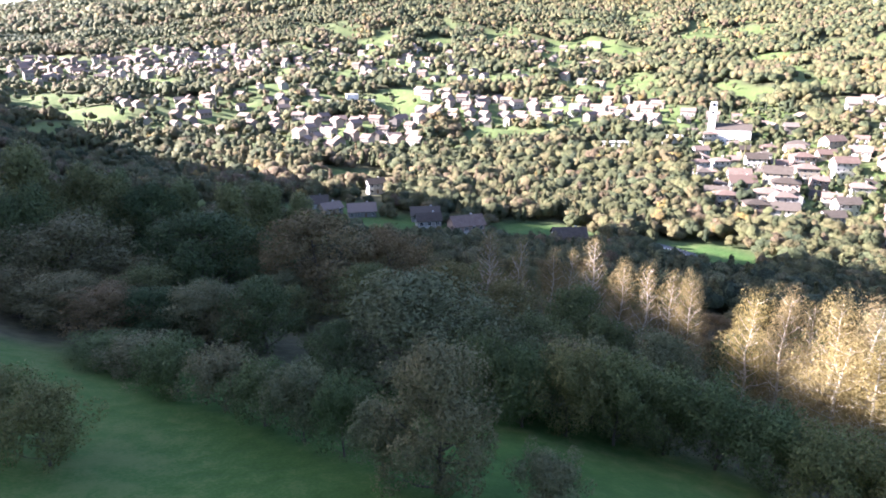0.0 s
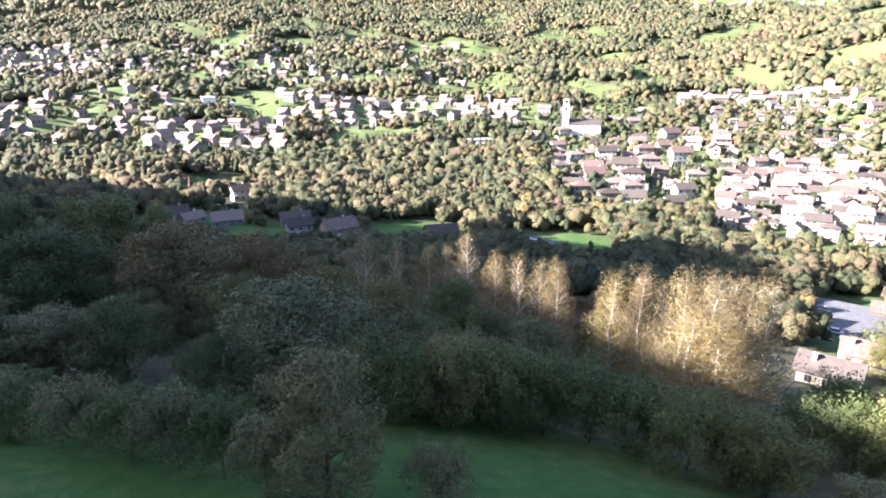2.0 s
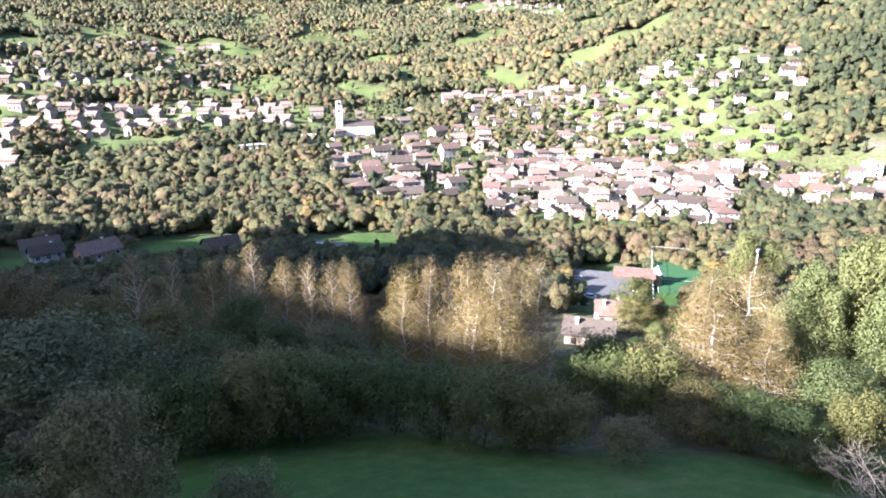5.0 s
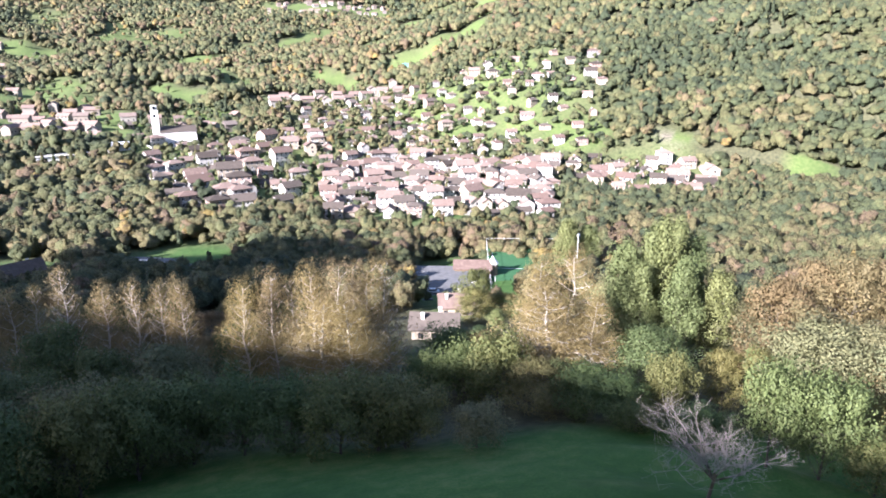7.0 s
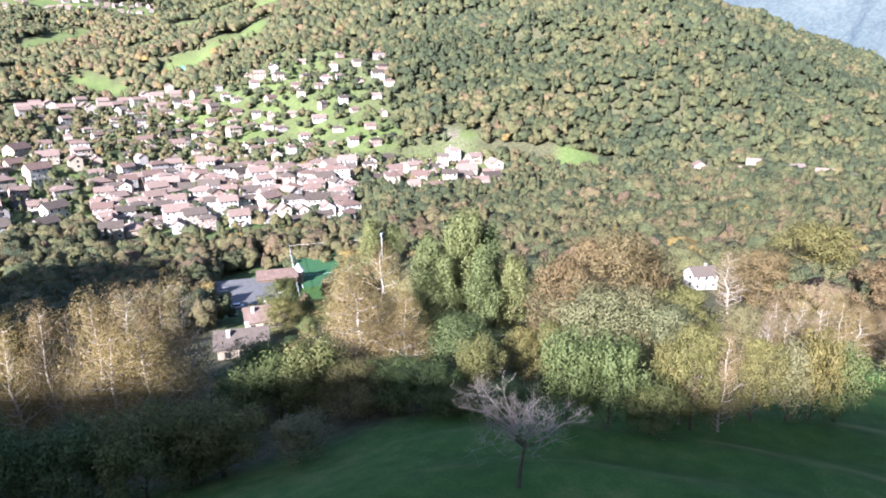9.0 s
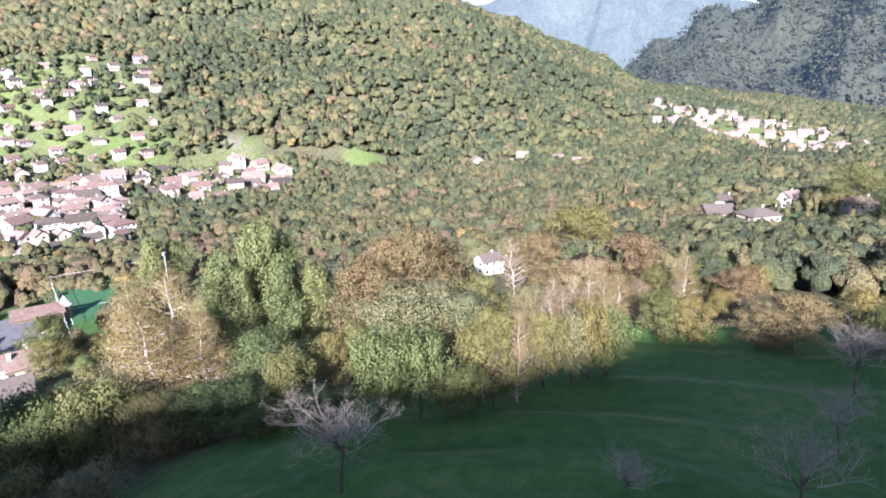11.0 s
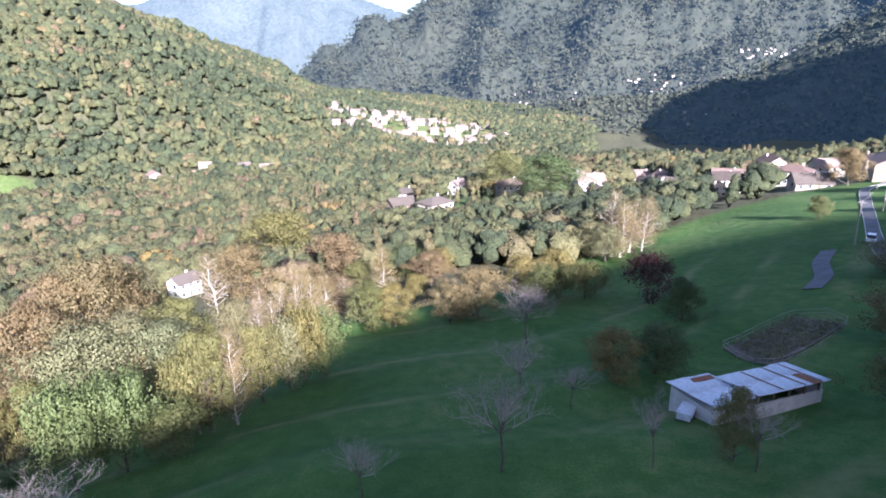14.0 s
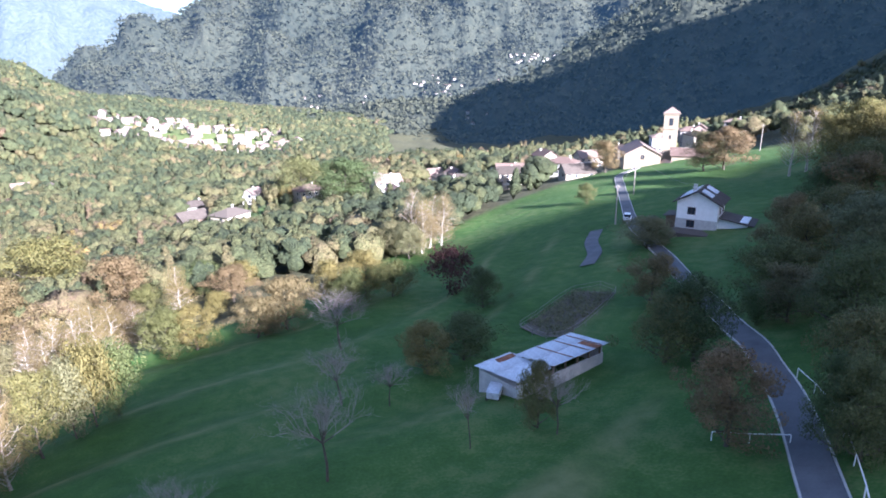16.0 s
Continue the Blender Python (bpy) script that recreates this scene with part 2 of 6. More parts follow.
def heights(x, y):
    x, y = np.asarray(x, float), np.asarray(y, float)
    r, az = np.hypot(x, y), np.degrees(np.arctan2(x, y)) % 360
    fr = (np.log(np.minimum(r, 1000.0) + 12.0) - LOGR[0]) / (LOGR[1] - LOGR[0])
    i0, j0 = np.floor(az).astype(int) % 360, np.clip(np.floor(fr).astype(int), 0, 158)
    fa, fr = az - np.floor(az), fr - j0
    i1 = (i0 + 1) % 360
    z = (DENSE[i0, j0] * (1 - fa) + DENSE[i1, j0] * fa) * (1 - fr) + (DENSE[i0, j0 + 1] * (1 - fa) + DENSE[i1, j0 + 1] * fa) * fr
    far = np.clip((r - 1000.0) / 1500.0, 0, 0.87)
    left = np.clip((70.0 - np.where(az > 320, az - 360, az)) / 30.0, 0, 1) * (az < 320) + (az > 320) * np.clip((az - 305.0) / 50.0, 0.2, 1)
    z = z + left * far * 400.0
    # the wooded mountain beyond the town, with its spurs
    rough = 16.0 * wave(x, y, 420.0, 3) + 6.0 * wave(x, y, 130.0, 4)
    for m in ((64, 1515, 184, 287, 220, 52, 0.45), (83, 1063, 81, 199, 130, 104, 0.51)):
        k = cone(x, y, *m) + rough
        z = np.where(r > 480, np.logaddexp(z / 9.0, k / 9.0) * 9.0, z)
    z = z + np.clip((r - 220) / 300, 0, 1) * (3.0 * wave(x, y, 90.0, 5) + 5.0 * wave(x, y, 240.0, 6))
    # old mown terraces on the meadow
    meadow = np.clip((150 - r) / 30, 0, 1) * np.clip((az - 60) / 15, 0, 1) * np.clip((150 - az) / 12, 0, 1)
    return z + meadow * 0.5 * np.sin(2 * np.pi * z / 3.6) + 0.25 * wave(x, y, 25.0, 7) * np.clip(r / 60, 0, 1)


def ground_z(x, y):
    return float(heights(np.array([x]), np.array([y]))[0])


def at(az, r, lift=0.0):
    """The place on the ground at a bearing and a distance."""
    x, y = r * math.sin(radians(az)), r * math.cos(radians(az))
    return Vector((x, y, ground_z(x, y) + lift))


# ---- building blocks ----
def mesh_of(name, verts, faces, mat, hue=None, flat=True, normals=None):
    """A mesh from arrays of vertices and of faces with equally many corners."""
    verts, faces = np.asarray(verts, np.float32), np.asarray(faces, np.int32)
    me = bpy.data.meshes.new(name)
    me.vertices.add(len(verts))
    me.vertices.foreach_set("co", verts.ravel())
    k = faces.shape[1]
    me.loops.add(faces.size)
    me.loops.foreach_set("vertex_index", faces.ravel())
    me.polygons.add(len(faces))
    me.polygons.foreach_set("loop_start", np.arange(0, faces.size, k, dtype=np.int32))
    me.polygons.foreach_set("use_smooth", np.full(len(faces), not flat))
    if hue is not None:
        me.attributes.new("hue", "FLOAT", "POINT").data.foreach_set("value", np.asarray(hue, np.float32))
    me.update(calc_edges=True)
    me.validate()
    if normals is not None:
        me.polygons.foreach_set("use_smooth", np.ones(len(faces), bool))
        me.attributes.new("custom_normal", "FLOAT_VECTOR", "POINT").data.foreach_set("vector", np.asarray(normals, np.float32).ravel())
    me.materials.append(mat)
    return me


def part(name, me, parent, label=""):
    ob = new(name, me)
    ob.parent = parent
    if label:
        ob["label"] = label
    return ob


def thing(name, label, category, group="", at_=(0, 0, 0), turn=0.0, kind=""):
    ob = tagged(new(name), label, category, group, kind)
    ob.empty_display_size = 0.5
    ob.matrix_basis = pose(at_[0], at_[1], at_[2], 0, 0, turn)
    return ob


def box_bm(bm, x0, y0, z0, x1, y1, z1, bevel=0.0):
    g = bmesh.ops.create_cube(bm, size=1.0, matrix=Matrix.LocRotScale(((x0 + x1) / 2, (y0 + y1) / 2, (z0 + z1) / 2), None, (x1 - x0, y1 - y0, z1 - z0)))
    if bevel:
        es = list({e for v in g["verts"] for e in v.link_edges})
        bmesh.ops.bevel(bm, geom=es, offset=bevel, segments=1, affect="EDGES")


def from_bm(name, bm, mat):
    me = bpy.data.meshes.new(name)
    bm.normal_update()
    bm.to_mesh(me)
    bm.free()
    me.materials.append(mat)
    return me


def boxes(name, mat, *dims, bevel=0.0):
    bm = bmesh.new()
    for d in dims:
        box_bm(bm, *d, bevel=bevel)
    return from_bm(name, bm, mat)


def tubes(segments, sides=5):
    """Vertices and faces of tapered tubes: (start, end, radius, radius)."""
    vs, fs, n = [], [], 0
    ring = np.linspace(0, 2 * np.pi, sides, endpoint=False)
    for p, q, a, b in segments:
        p, q = np.asarray(p, float), np.asarray(q, float)
        d = q - p
        d /= np.linalg.norm(d) + 1e-9
        u = np.cross(d, (0.3, 0.9, 0.1) if abs(d[2]) > 0.8 else (0, 0, 1.0))
        u /= np.linalg.norm(u)
        w = np.cross(d, u)
        c = np.outer(np.cos(ring), u) + np.outer(np.sin(ring), w)
        vs += [p + a * c, q + b * c]
        fs += [(n + i, n + (i + 1) % sides, n + sides + (i + 1) % sides, n + sides + i) for i in range(sides)]
        n += 2 * sides
    return np.concatenate(vs), np.array(fs)


def tube_mesh(name, segments, mat, sides=5):
    return mesh_of(name, *tubes(segments, sides), mat, flat=False)


def pipe_mesh(name, points, radius, mat, sides=6):
    """One unbroken pipe through the points."""
    p = [np.asarray(q, float) for q in points]
    ang = np.linspace(0, 2 * np.pi, sides, endpoint=False)
    vs, fs = [], []
    for i, q in enumerate(p):
        d = p[min(i + 1, len(p) - 1)] - p[max(i - 1, 0)]
        d /= np.linalg.norm(d) + 1e-9
        u = np.cross(d, (0, 0, 1.0))
        u /= np.linalg.norm(u) + 1e-9
        vs.append(q + radius * (np.outer(np.cos(ang), u) + np.outer(np.sin(ang), np.cross(d, u))))
        if i:
            n = (i - 1) * sides
            fs += [(n + k, n + (k + 1) % sides, n + sides + (k + 1) % sides, n + sides + k) for k in range(sides)]
    return mesh_of(name, np.concatenate(vs), np.array(fs), mat, flat=False)


def rounded(v, soft):
    """Triangles turned to face along the soft normals, and those normals for their corners."""
    tri = v.reshape(-1, 3, 3)
    face = np.cross(tri[:, 1] - tri[:, 0], tri[:, 2] - tri[:, 0])
    tri[(face * soft).sum(1) < 0] = tri[(face * soft).sum(1) < 0][:, ::-1]
    soft = soft / (np.linalg.norm(soft, axis=1)[:, None] + 1e-9)
    return tri.reshape(-1, 3), np.arange(len(tri) * 3).reshape(-1, 3), np.repeat(soft, 3, 0)


def leaf_quads(rng, centres, radii, per, size, squash=0.85, shell=0.62):
    """Small leaf sprays, each a bent lozenge, on and in clumps round the centres."""
    centres, radii = np.asarray(centres, float), np.asarray(radii, float)
    n = len(centres) * per
    c, rad = np.repeat(centres, per, 0), np.repeat(radii, per)
    d = rng.normal(size=(n, 3))
    d /= np.linalg.norm(d, axis=1)[:, None]
    depth = shell + (1 - shell) * rng.random_sample(n) ** 0.5 + 0.10 * np.abs(rng.normal(size=n))
    p = c + d * (rad * depth)[:, None] * np.array((1, 1, squash))
    nrm = d * 0.8 + rng.normal(size=(n, 3)) * 0.55 + np.array((0, 0, 0.25))
    nrm /= np.linalg.norm(nrm, axis=1)[:, None]
    t = np.cross(nrm, rng.normal(size=(n, 3)))
    t /= np.linalg.norm(t, axis=1)[:, None] + 1e-9
    b = np.cross(nrm, t)
    up = np.full(n, 0.5 / (np.abs(centres - centres.mean(0)).max() + 0.1))
    s = (size * rng.uniform(0.6, 1.35, n))[:, None]
    v = np.stack([p - t * s, p + t * s * 0.9 - b * s * 0.5 - nrm * s * 0.2, p + t * s * 0.5 + b * s * 0.9], 1).reshape(-1, 3)
    soft = d * 0.80 + nrm * 0.40 + up[:, None] * (p - p.mean(0)) + np.array((0, 0, 0.15))
    return rounded(v, soft)


def skeleton(rng, height, fork, spread, limbs, rise, twigs, trunk, spire, lean=0.03):
    """Trunk, limbs and twigs, and the twigs' ends with their reach up the tree (0 to 1)."""
    segs, ends = [], []
    top = np.array((rng.normal() * lean * height, rng.normal() * lean * height, height * 0.93))
    steps = 7
    line = [np.zeros(3)]
    for i in range(1, steps + 1):
        f = i / steps
        line.append(top * f + np.array((rng.normal(), rng.normal(), 0)) * 0.012 * height * (f < 1))
    for i in range(steps):
        a, b = trunk * (1 - i / steps) + 0.02, trunk * (1 - (i + 1) / steps) + 0.02
        segs.append((line[i], line[i + 1], a * (1.35 if i == 0 else 1), b))
    for k in range(limbs):
        f = fork + (0.98 - fork) * (k + rng.random_sample() * 0.7) / limbs
        i = min(int(f * steps), steps - 1)
        p = line[i] + (line[i + 1] - line[i]) * (f * steps - i)
        ang = k * 2.4 + rng.normal() * 0.4
        g = (f - fork) / (1 - fork)
        out = spread * (math.sin(math.pi * min(1, 0.22 + 0.78 * g) ** 0.85) ** 0.7 * 0.9 + 0.12) * rng.uniform(0.75, 1.1)
        if spire:
            out = spread * (1.0 - 0.8 * g) * min(1.0, 0.55 + 2.2 * g) * rng.uniform(0.7, 1.15) + 0.15
        mid = p + np.array((math.cos(ang) * out * 0.5, math.sin(ang) * out * 0.5, out * rise * 0.35))
        end = p + np.array((math.cos(ang) * out, math.sin(ang) * out, out * rise * rng.uniform(0.8, 1.1)))
        a = trunk * (0.5 - 0.3 * g)
        segs += [(p, mid, a, a * 0.65), (mid, end, a * 0.65, a * 0.2)]
        ends.append(end)
        for _ in range(twigs):
            h = rng.uniform(0.3, 0.95)
            q = p + (end - p) * h if h > 0.5 else mid
            w = q + np.array((rng.normal(), rng.normal(), rng.uniform(0.1, 1.0) * (0.4 + rise))) * out * 0.30
            segs.append((q, w, a * 0.3, a * 0.1))
            ends.append(w)
    ends.append(top)
    return segs, np.array(ends)


SPECIES = {
    # name: height, fork, spread, limbs, rise, twigs, trunk, clump radius, leaves a clump, leaf size, leaf, bark, squash, spire
    "round_tree": (10, 0.04, 4.6, 24, 0.50, 4, 0.22, 1.19, 155, 0.114, LEAF_GREEN, BARK, 0.85, False),
    "grey_tree": (10, 0.03, 3.9, 30, 0.62, 4, 0.20, 1.06, 155, 0.104, LEAF_GREY, BARK, 0.95, False),
    "autumn_tree": (10, 0.04, 4.2, 22, 0.55, 4, 0.20, 1.06, 150, 0.108, LEAF_AUTUMN, BARK, 0.85, False),
    "birch": (10, 0.05, 2.2, 38, 0.70, 5, 0.12, 0.53, 120, 0.039, LEAF_GOLD, BARK_WHITE, 1.6, True),
    "thin_birch": (10, 0.16, 2.0, 40, 0.9, 9, 0.12, 0.40, 18, 0.050, LEAF_GOLD, BARK_WHITE, 1.4, True),
    "poplar": (10, 0.04, 2.3, 36, 1.0, 4, 0.16, 0.62, 97, 0.099, LEAF_POPLAR, BARK, 1.5, True),
    "bright_tree": (10, 0.03, 3.8, 22, 0.7, 4, 0.20, 1.00, 138, 0.108, LEAF_BRIGHT, BARK, 0.95, False),
    "shrub": (4, 0.02, 2.1, 20, 1.0, 4, 0.06, 0.62, 132, 0.071, LEAF_HEDGE, BARK, 1.25, False),
    "grey_shrub": (4, 0.02, 2.1, 20, 1.0, 4, 0.06, 0.59, 115, 0.074, LEAF_GREY, BARK, 1.25, False),
    "bright_shrub": (4, 0.02, 2.0, 20, 1.0, 4, 0.06, 0.59, 115, 0.074, LEAF_BRIGHT, BARK, 1.25, False),
    "red_shrub": (4, 0.02, 2.0, 16, 0.8, 4, 0.06, 0.60, 40, 0.10, LEAF_RED, BARK, 0.9, False),
}
LABELS = {
    "round_tree": ("round_tree", "broad dark green tree with a rounded leafy crown", "tree"),
    "grey_tree": ("willow_tree", "grey-green tree with a tall soft crown", "tree"),
    "autumn_tree": ("autumn_tree", "broad tree with brown and olive autumn leaves", "tree"),
    "birch": ("birch_tree", "slender birch with a white trunk and golden leaves", "tree"),
    "thin_birch": ("birch_tree", "half-bare birch with a white trunk and fine pinkish twigs", "tree"),
    "poplar": ("poplar_tree", "tall upright green tree with several leafy spires", "tree"),
    "bright_tree": ("bright_tree", "yellow-green sunlit tree with a leafy crown", "tree"),
    "shrub": ("shrub", "dense dark green shrub in the hedgerow", "shrub"),
    "grey_shrub": ("shrub", "grey-green bushy shrub by the meadow", "shrub"),
    "bright_shrub": ("shrub", "yellow-green bushy shrub at the wood's edge", "shrub"),
    "red_shrub": ("shrub", "dark red bush on the slope", "shrub"),
    "bare_tree": ("bare_tree", "leafless tree with pale spreading twigs on the meadow", "tree"),
}
PROTOTYPES = {}


def bare_segments(rng, height):
    """A short trunk, limbs that rise and spread, and ever finer twigs."""
    segs, stack = [], [(np.zeros(3), np.array((0.04, 0.0, 1.0)), height * 0.40, 0.020 * height, 0)]
    while stack:
        p, d, ln, rad, level = stack.pop()
        q = p + d * ln * 0.5 + rng.normal(size=3) * 0.035 * ln
        e = q + (d + rng.normal(size=3) * 0.12) * ln * 0.5
        segs += [(p, q, rad, rad * 0.85), (q, e, rad * 0.85, rad * 0.6)]
        if level < 5:
            for k in range((7, 4, 4, 4, 3)[level]):
                nd = d * (0.55 if level else 0.75) + rng.normal(size=3) * np.array((0.5, 0.5, 0.34)) + np.array((0, 0, 0.22))
                nd /= np.linalg.norm(nd)
                f = rng.uniform(0.25, 1.0) if k and level else 1.0
                at_ = p + (q - p) * f * 2 if f < 0.5 else q + (e - q) * (f * 2 - 1)
                stack.append((at_, nd, ln * rng.uniform(0.5, 0.78), max(rad * 0.46, 0.0055), level + 1))
    return segs


def tree_parts(kind, variant):
    rng = np.random.RandomState(100 + variant * 17 + len(kind) * 7)
    if kind == "bare_tree":
        segs = bare_segments(rng, 6.0)
        tips = np.array([s[1] for s in segs])
        fit_ = np.array((2.7 / np.quantile(np.abs(tips[:, :2]), 0.96), 2.7 / np.quantile(np.abs(tips[:, :2]), 0.96), 6.0 / np.quantile(tips[:, 2], 0.98)))
        segs = [(p * fit_, q * fit_, a, b) for p, q, a, b in segs]
        trunk = tube_mesh("trunk", [s for s in segs if s[2] > 0.055], BARK, 6)
        return trunk, tube_mesh("crown", [s for s in segs if s[2] <= 0.055], BARK_PALE, 3), 6.0
    height, fork, spread, limbs, rise, twigs, trunk, clump, per, size, leaf, bark, squash, spire = SPECIES[kind]
    segs, ends = skeleton(rng, height, fork, spread, limbs, rise, twigs, trunk, spire)
    rad = clump * rng.uniform(0.7, 1.25, len(ends))
    if "birch" in kind:
        keep = rng.random_sample(len(ends)) < 1.35 - 0.95 * ends[:, 2] / height
        ends, rad = ends[keep], rad[keep]
    v, f, soft = leaf_quads(rng, ends + np.array((0, 0, 0.1 * clump)), rad, per, size, squash)
    v[:, 2] = np.maximum(v[:, 2], 0.05)
    thick = tubes([s for s in segs if s[2] > 0.05], 6)
    thin = tubes([s for s in segs if s[2] <= 0.05], 3)
    wood = mesh_of("trunk", thick[0], thick[1], bark, flat=False)
    fine = mesh_of("twigs", *thin, bark, flat=False)
    bm = bmesh.new()
    bm.from_mesh(wood)
    bm.from_mesh(fine)
    bm.to_mesh(wood)
    bm.free()
    bpy.data.meshes.remove(fine)
    return wood, mesh_of("crown", v, f, leaf, normals=soft), height


def tree(kind, x, y, height, wide=1.0, group="", label=""):
    """A tree or shrub on the ground at x, y; wide: its breadth against its kind's."""
    variant = (int(abs(x) * 7 + abs(y) * 13)) % 3
    z = ground_z(x, y) - 0.15
    spin = (x * 37 + y * 91) % 360
    name, text, category = LABELS[kind]
    if (kind, variant) not in PROTOTYPES:
        root = thing(name, text, category, group)
        trunk, crown, base = tree_parts(kind, variant)
        part("trunk", trunk, root)
        part("crown", crown, root)
        PROTOTYPES[kind, variant] = root, base
        ob = root
        s = height / base
        ob.matrix_basis = pose(x, y, z, 0, 0, spin) @ Matrix.Diagonal((s * wide, s * wide, s, 1))
    else:
        root, base = PROTOTYPES[kind, variant]
        s = height / base
        ob = copy_thing(root, Matrix.Identity(4))
        ob.matrix_basis = pose(x, y, z, 0, 0, spin) @ Matrix.Diagonal((s * wide, s * wide, s, 1))
    if group:
        ob["group"] = group
    if label:
        ob["label"] = label
    return ob


# ---- the ground: one sheet from below the drone to the horizon ----
def clearing(az, r):
    """How open the land is, 0 (wood) to 1 (grass, gardens, streets)."""
    az = np.where(az > 200, az - 360, az)
    x, y = r * np.sin(np.radians(az)), r * np.cos(np.radians(az))
    o = np.zeros_like(r)
    mixed = 0.5 + 0.8 * wave(x, y, 55.0, 22)
    for a, d, wa, wd, full in OPEN:
        k = np.clip(2.2 - 2.0 * np.sqrt(((az - a) / wa) ** 2 + ((r - d) / wd) ** 2), 0, 1)
        o = np.maximum(o, k * np.clip(full + (1 - full) * mixed * 0.8, 0, 1))
    patch = np.clip(wave(x, y, 190.0, 21) * 2.6 + np.interp(az, (-30, 25, 40), (0.5, 0.2, -0.5)), 0, 1) * np.clip((r - 420) / 120, 0, 1) * np.clip((62 - az) / 6, 0, 1) * np.clip((1500 - r) / 400, 0, 1)
    o = np.maximum(o, patch)
    near = np.clip((NEAR_EDGE(az) - r) / 6.0, 0, 1)
    return np.maximum(o, near)


def NEAR_EDGE(az):
    """How far the meadow below the drone reaches, by bearing."""
    return np.interp(az, (-60, -38, -20, 0, 20, 45, 62, 80, 93, 103, 112, 122, 135, 150, 158, 165, 180), (120, 92, 75, 72, 66, 58, 64, 70, 78, 108, 118, 132, 180, 250, 265, 235, 30))


# bearing, distance, half-widths in degrees and metres of fields, gardens and the town's ground
OPEN = (
    (-28, 305, 10, 60, 1), (-12, 280, 8, 45, 1), (-4, 240, 7, 45, 1), (9, 240, 8, 45, 1), (24, 235, 7, 45, 1), (-8, 390, 4, 34, 1), (-8, 540, 7, 65, 0.8),
    (-27, 980, 11, 170, 0.7), (-20, 660, 9, 80, 0.7), (8, 640, 13, 75, 0.75), (28, 500, 9, 90, 0.85), (33, 410, 9, 95, 0.85), (48, 378, 13, 105, 1), (48, 560, 16, 120, 0.5),
    (38, 680, 8, 60, 0.8), (45, 345, 6, 22, 1), (66, 425, 8, 60, 0.8), (79, 470, 2.4, 24, 1), (51, 190, 8, 50, 1), (60, 500, 4, 30, 0.9), (112, 820, 9, 140, 0.65), (95, 488, 6, 16, 0.8), (68.3, 492, 2.2, 17, 1),
    (116, 262, 8, 40, 0.6), (128, 268, 7, 38, 0.6), (46, 775, 1.6, 15, 1), (2, 800, 8, 50, 0.9), (14, 790, 6, 40, 0.9), (38, 1385, 7, 75, 0.9), (152, 370, 10, 60, 0.7),
)
sector = np.concatenate([np.arange(-42, 176, 0.5), np.arange(176, 318, 2.0)])
dist = np.concatenate([[0.0], np.geomspace(8, 1500, 185), np.geomspace(1560, 4900, 24)])
aa, rr = np.meshgrid(np.radians(sector), dist, indexing="ij")
gx, gy = rr * np.sin(aa), rr * np.cos(aa)
gz = heights(gx, gy)
na, nr = gx.shape
ii, jj = np.meshgrid(np.arange(na), np.arange(nr - 1), indexing="ij")
i2 = (ii + 1) % na
quads = np.stack([ii * nr + jj, ii * nr + jj + 1, i2 * nr + jj + 1, i2 * nr + jj], -1).reshape(-1, 4)
ground_me = mesh_of("ground", np.stack([gx, gy, gz], -1).reshape(-1, 3), quads, GROUND, flat=False)
wooded = 1.0 - clearing(np.degrees(aa) % 360, rr)
ground_me.attributes.new("wooded", "FLOAT", "POINT").data.foreach_set("value", wooded.ravel().astype(np.float32))
quarried = np.clip(2.0 - 2.0 * np.hypot((np.degrees(aa) - 68.3) / 2.1, (rr - 492) / 15), 0, 1) * (wave(gx, gy, 40.0, 33) > -0.5)
ground_me.attributes.new("quarried", "FLOAT", "POINT").data.foreach_set("value", quarried.ravel().astype(np.float32))
bearing = np.degrees(aa) % 360
on_meadow = np.clip((150 - rr) / 30, 0, 1) * np.clip((bearing - 60) / 15, 0, 1) * np.clip((160 - bearing) / 12, 0, 1)
# Paler turf in bands along the terraces.
dry_bank = on_meadow * np.clip(2.0 * np.sin(2 * np.pi * gz / 3.6 + 0.6) - 1.1, 0, 1) * np.clip(0.6 + wave(gx, gy, 30.0, 34), 0, 1)
# The turf also pales with distance, from 270 m to 420 m.
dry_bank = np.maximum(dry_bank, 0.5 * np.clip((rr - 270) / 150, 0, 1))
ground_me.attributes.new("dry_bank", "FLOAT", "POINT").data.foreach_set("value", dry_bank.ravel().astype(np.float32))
ground = tagged(new("ground", ground_me), "green meadow sloping down into a wooded valley", "ground", kind="structure")


# ---- far woods: every crown is a heap of uneven leafy clumps with loose sprays round them ----
def icosahedron():
    """Corners and faces of an icosahedron that stands on a corner."""
    k, h = 2 / math.sqrt(5), 1 / math.sqrt(5)
    v = [(0, 0, 1)] + [(k * math.cos(1.2566 * i), k * math.sin(1.2566 * i), h) for i in range(5)]
    v += [(k * math.cos(1.2566 * (i + 0.5)), k * math.sin(1.2566 * (i + 0.5)), -h) for i in range(5)] + [(0, 0, -1)]
    f = [(0, 1 + i, 1 + (i + 1) % 5) for i in range(5)] + [(1 + i, 6 + i, 1 + (i + 1) % 5) for i in range(5)]
    f += [(1 + (i + 1) % 5, 6 + i, 6 + (i + 1) % 5) for i in range(5)] + [(11, 6 + (i + 1) % 5, 6 + i) for i in range(5)]
    return np.array(v, float), np.array(f)


ICO_V, ICO_F = icosahedron()


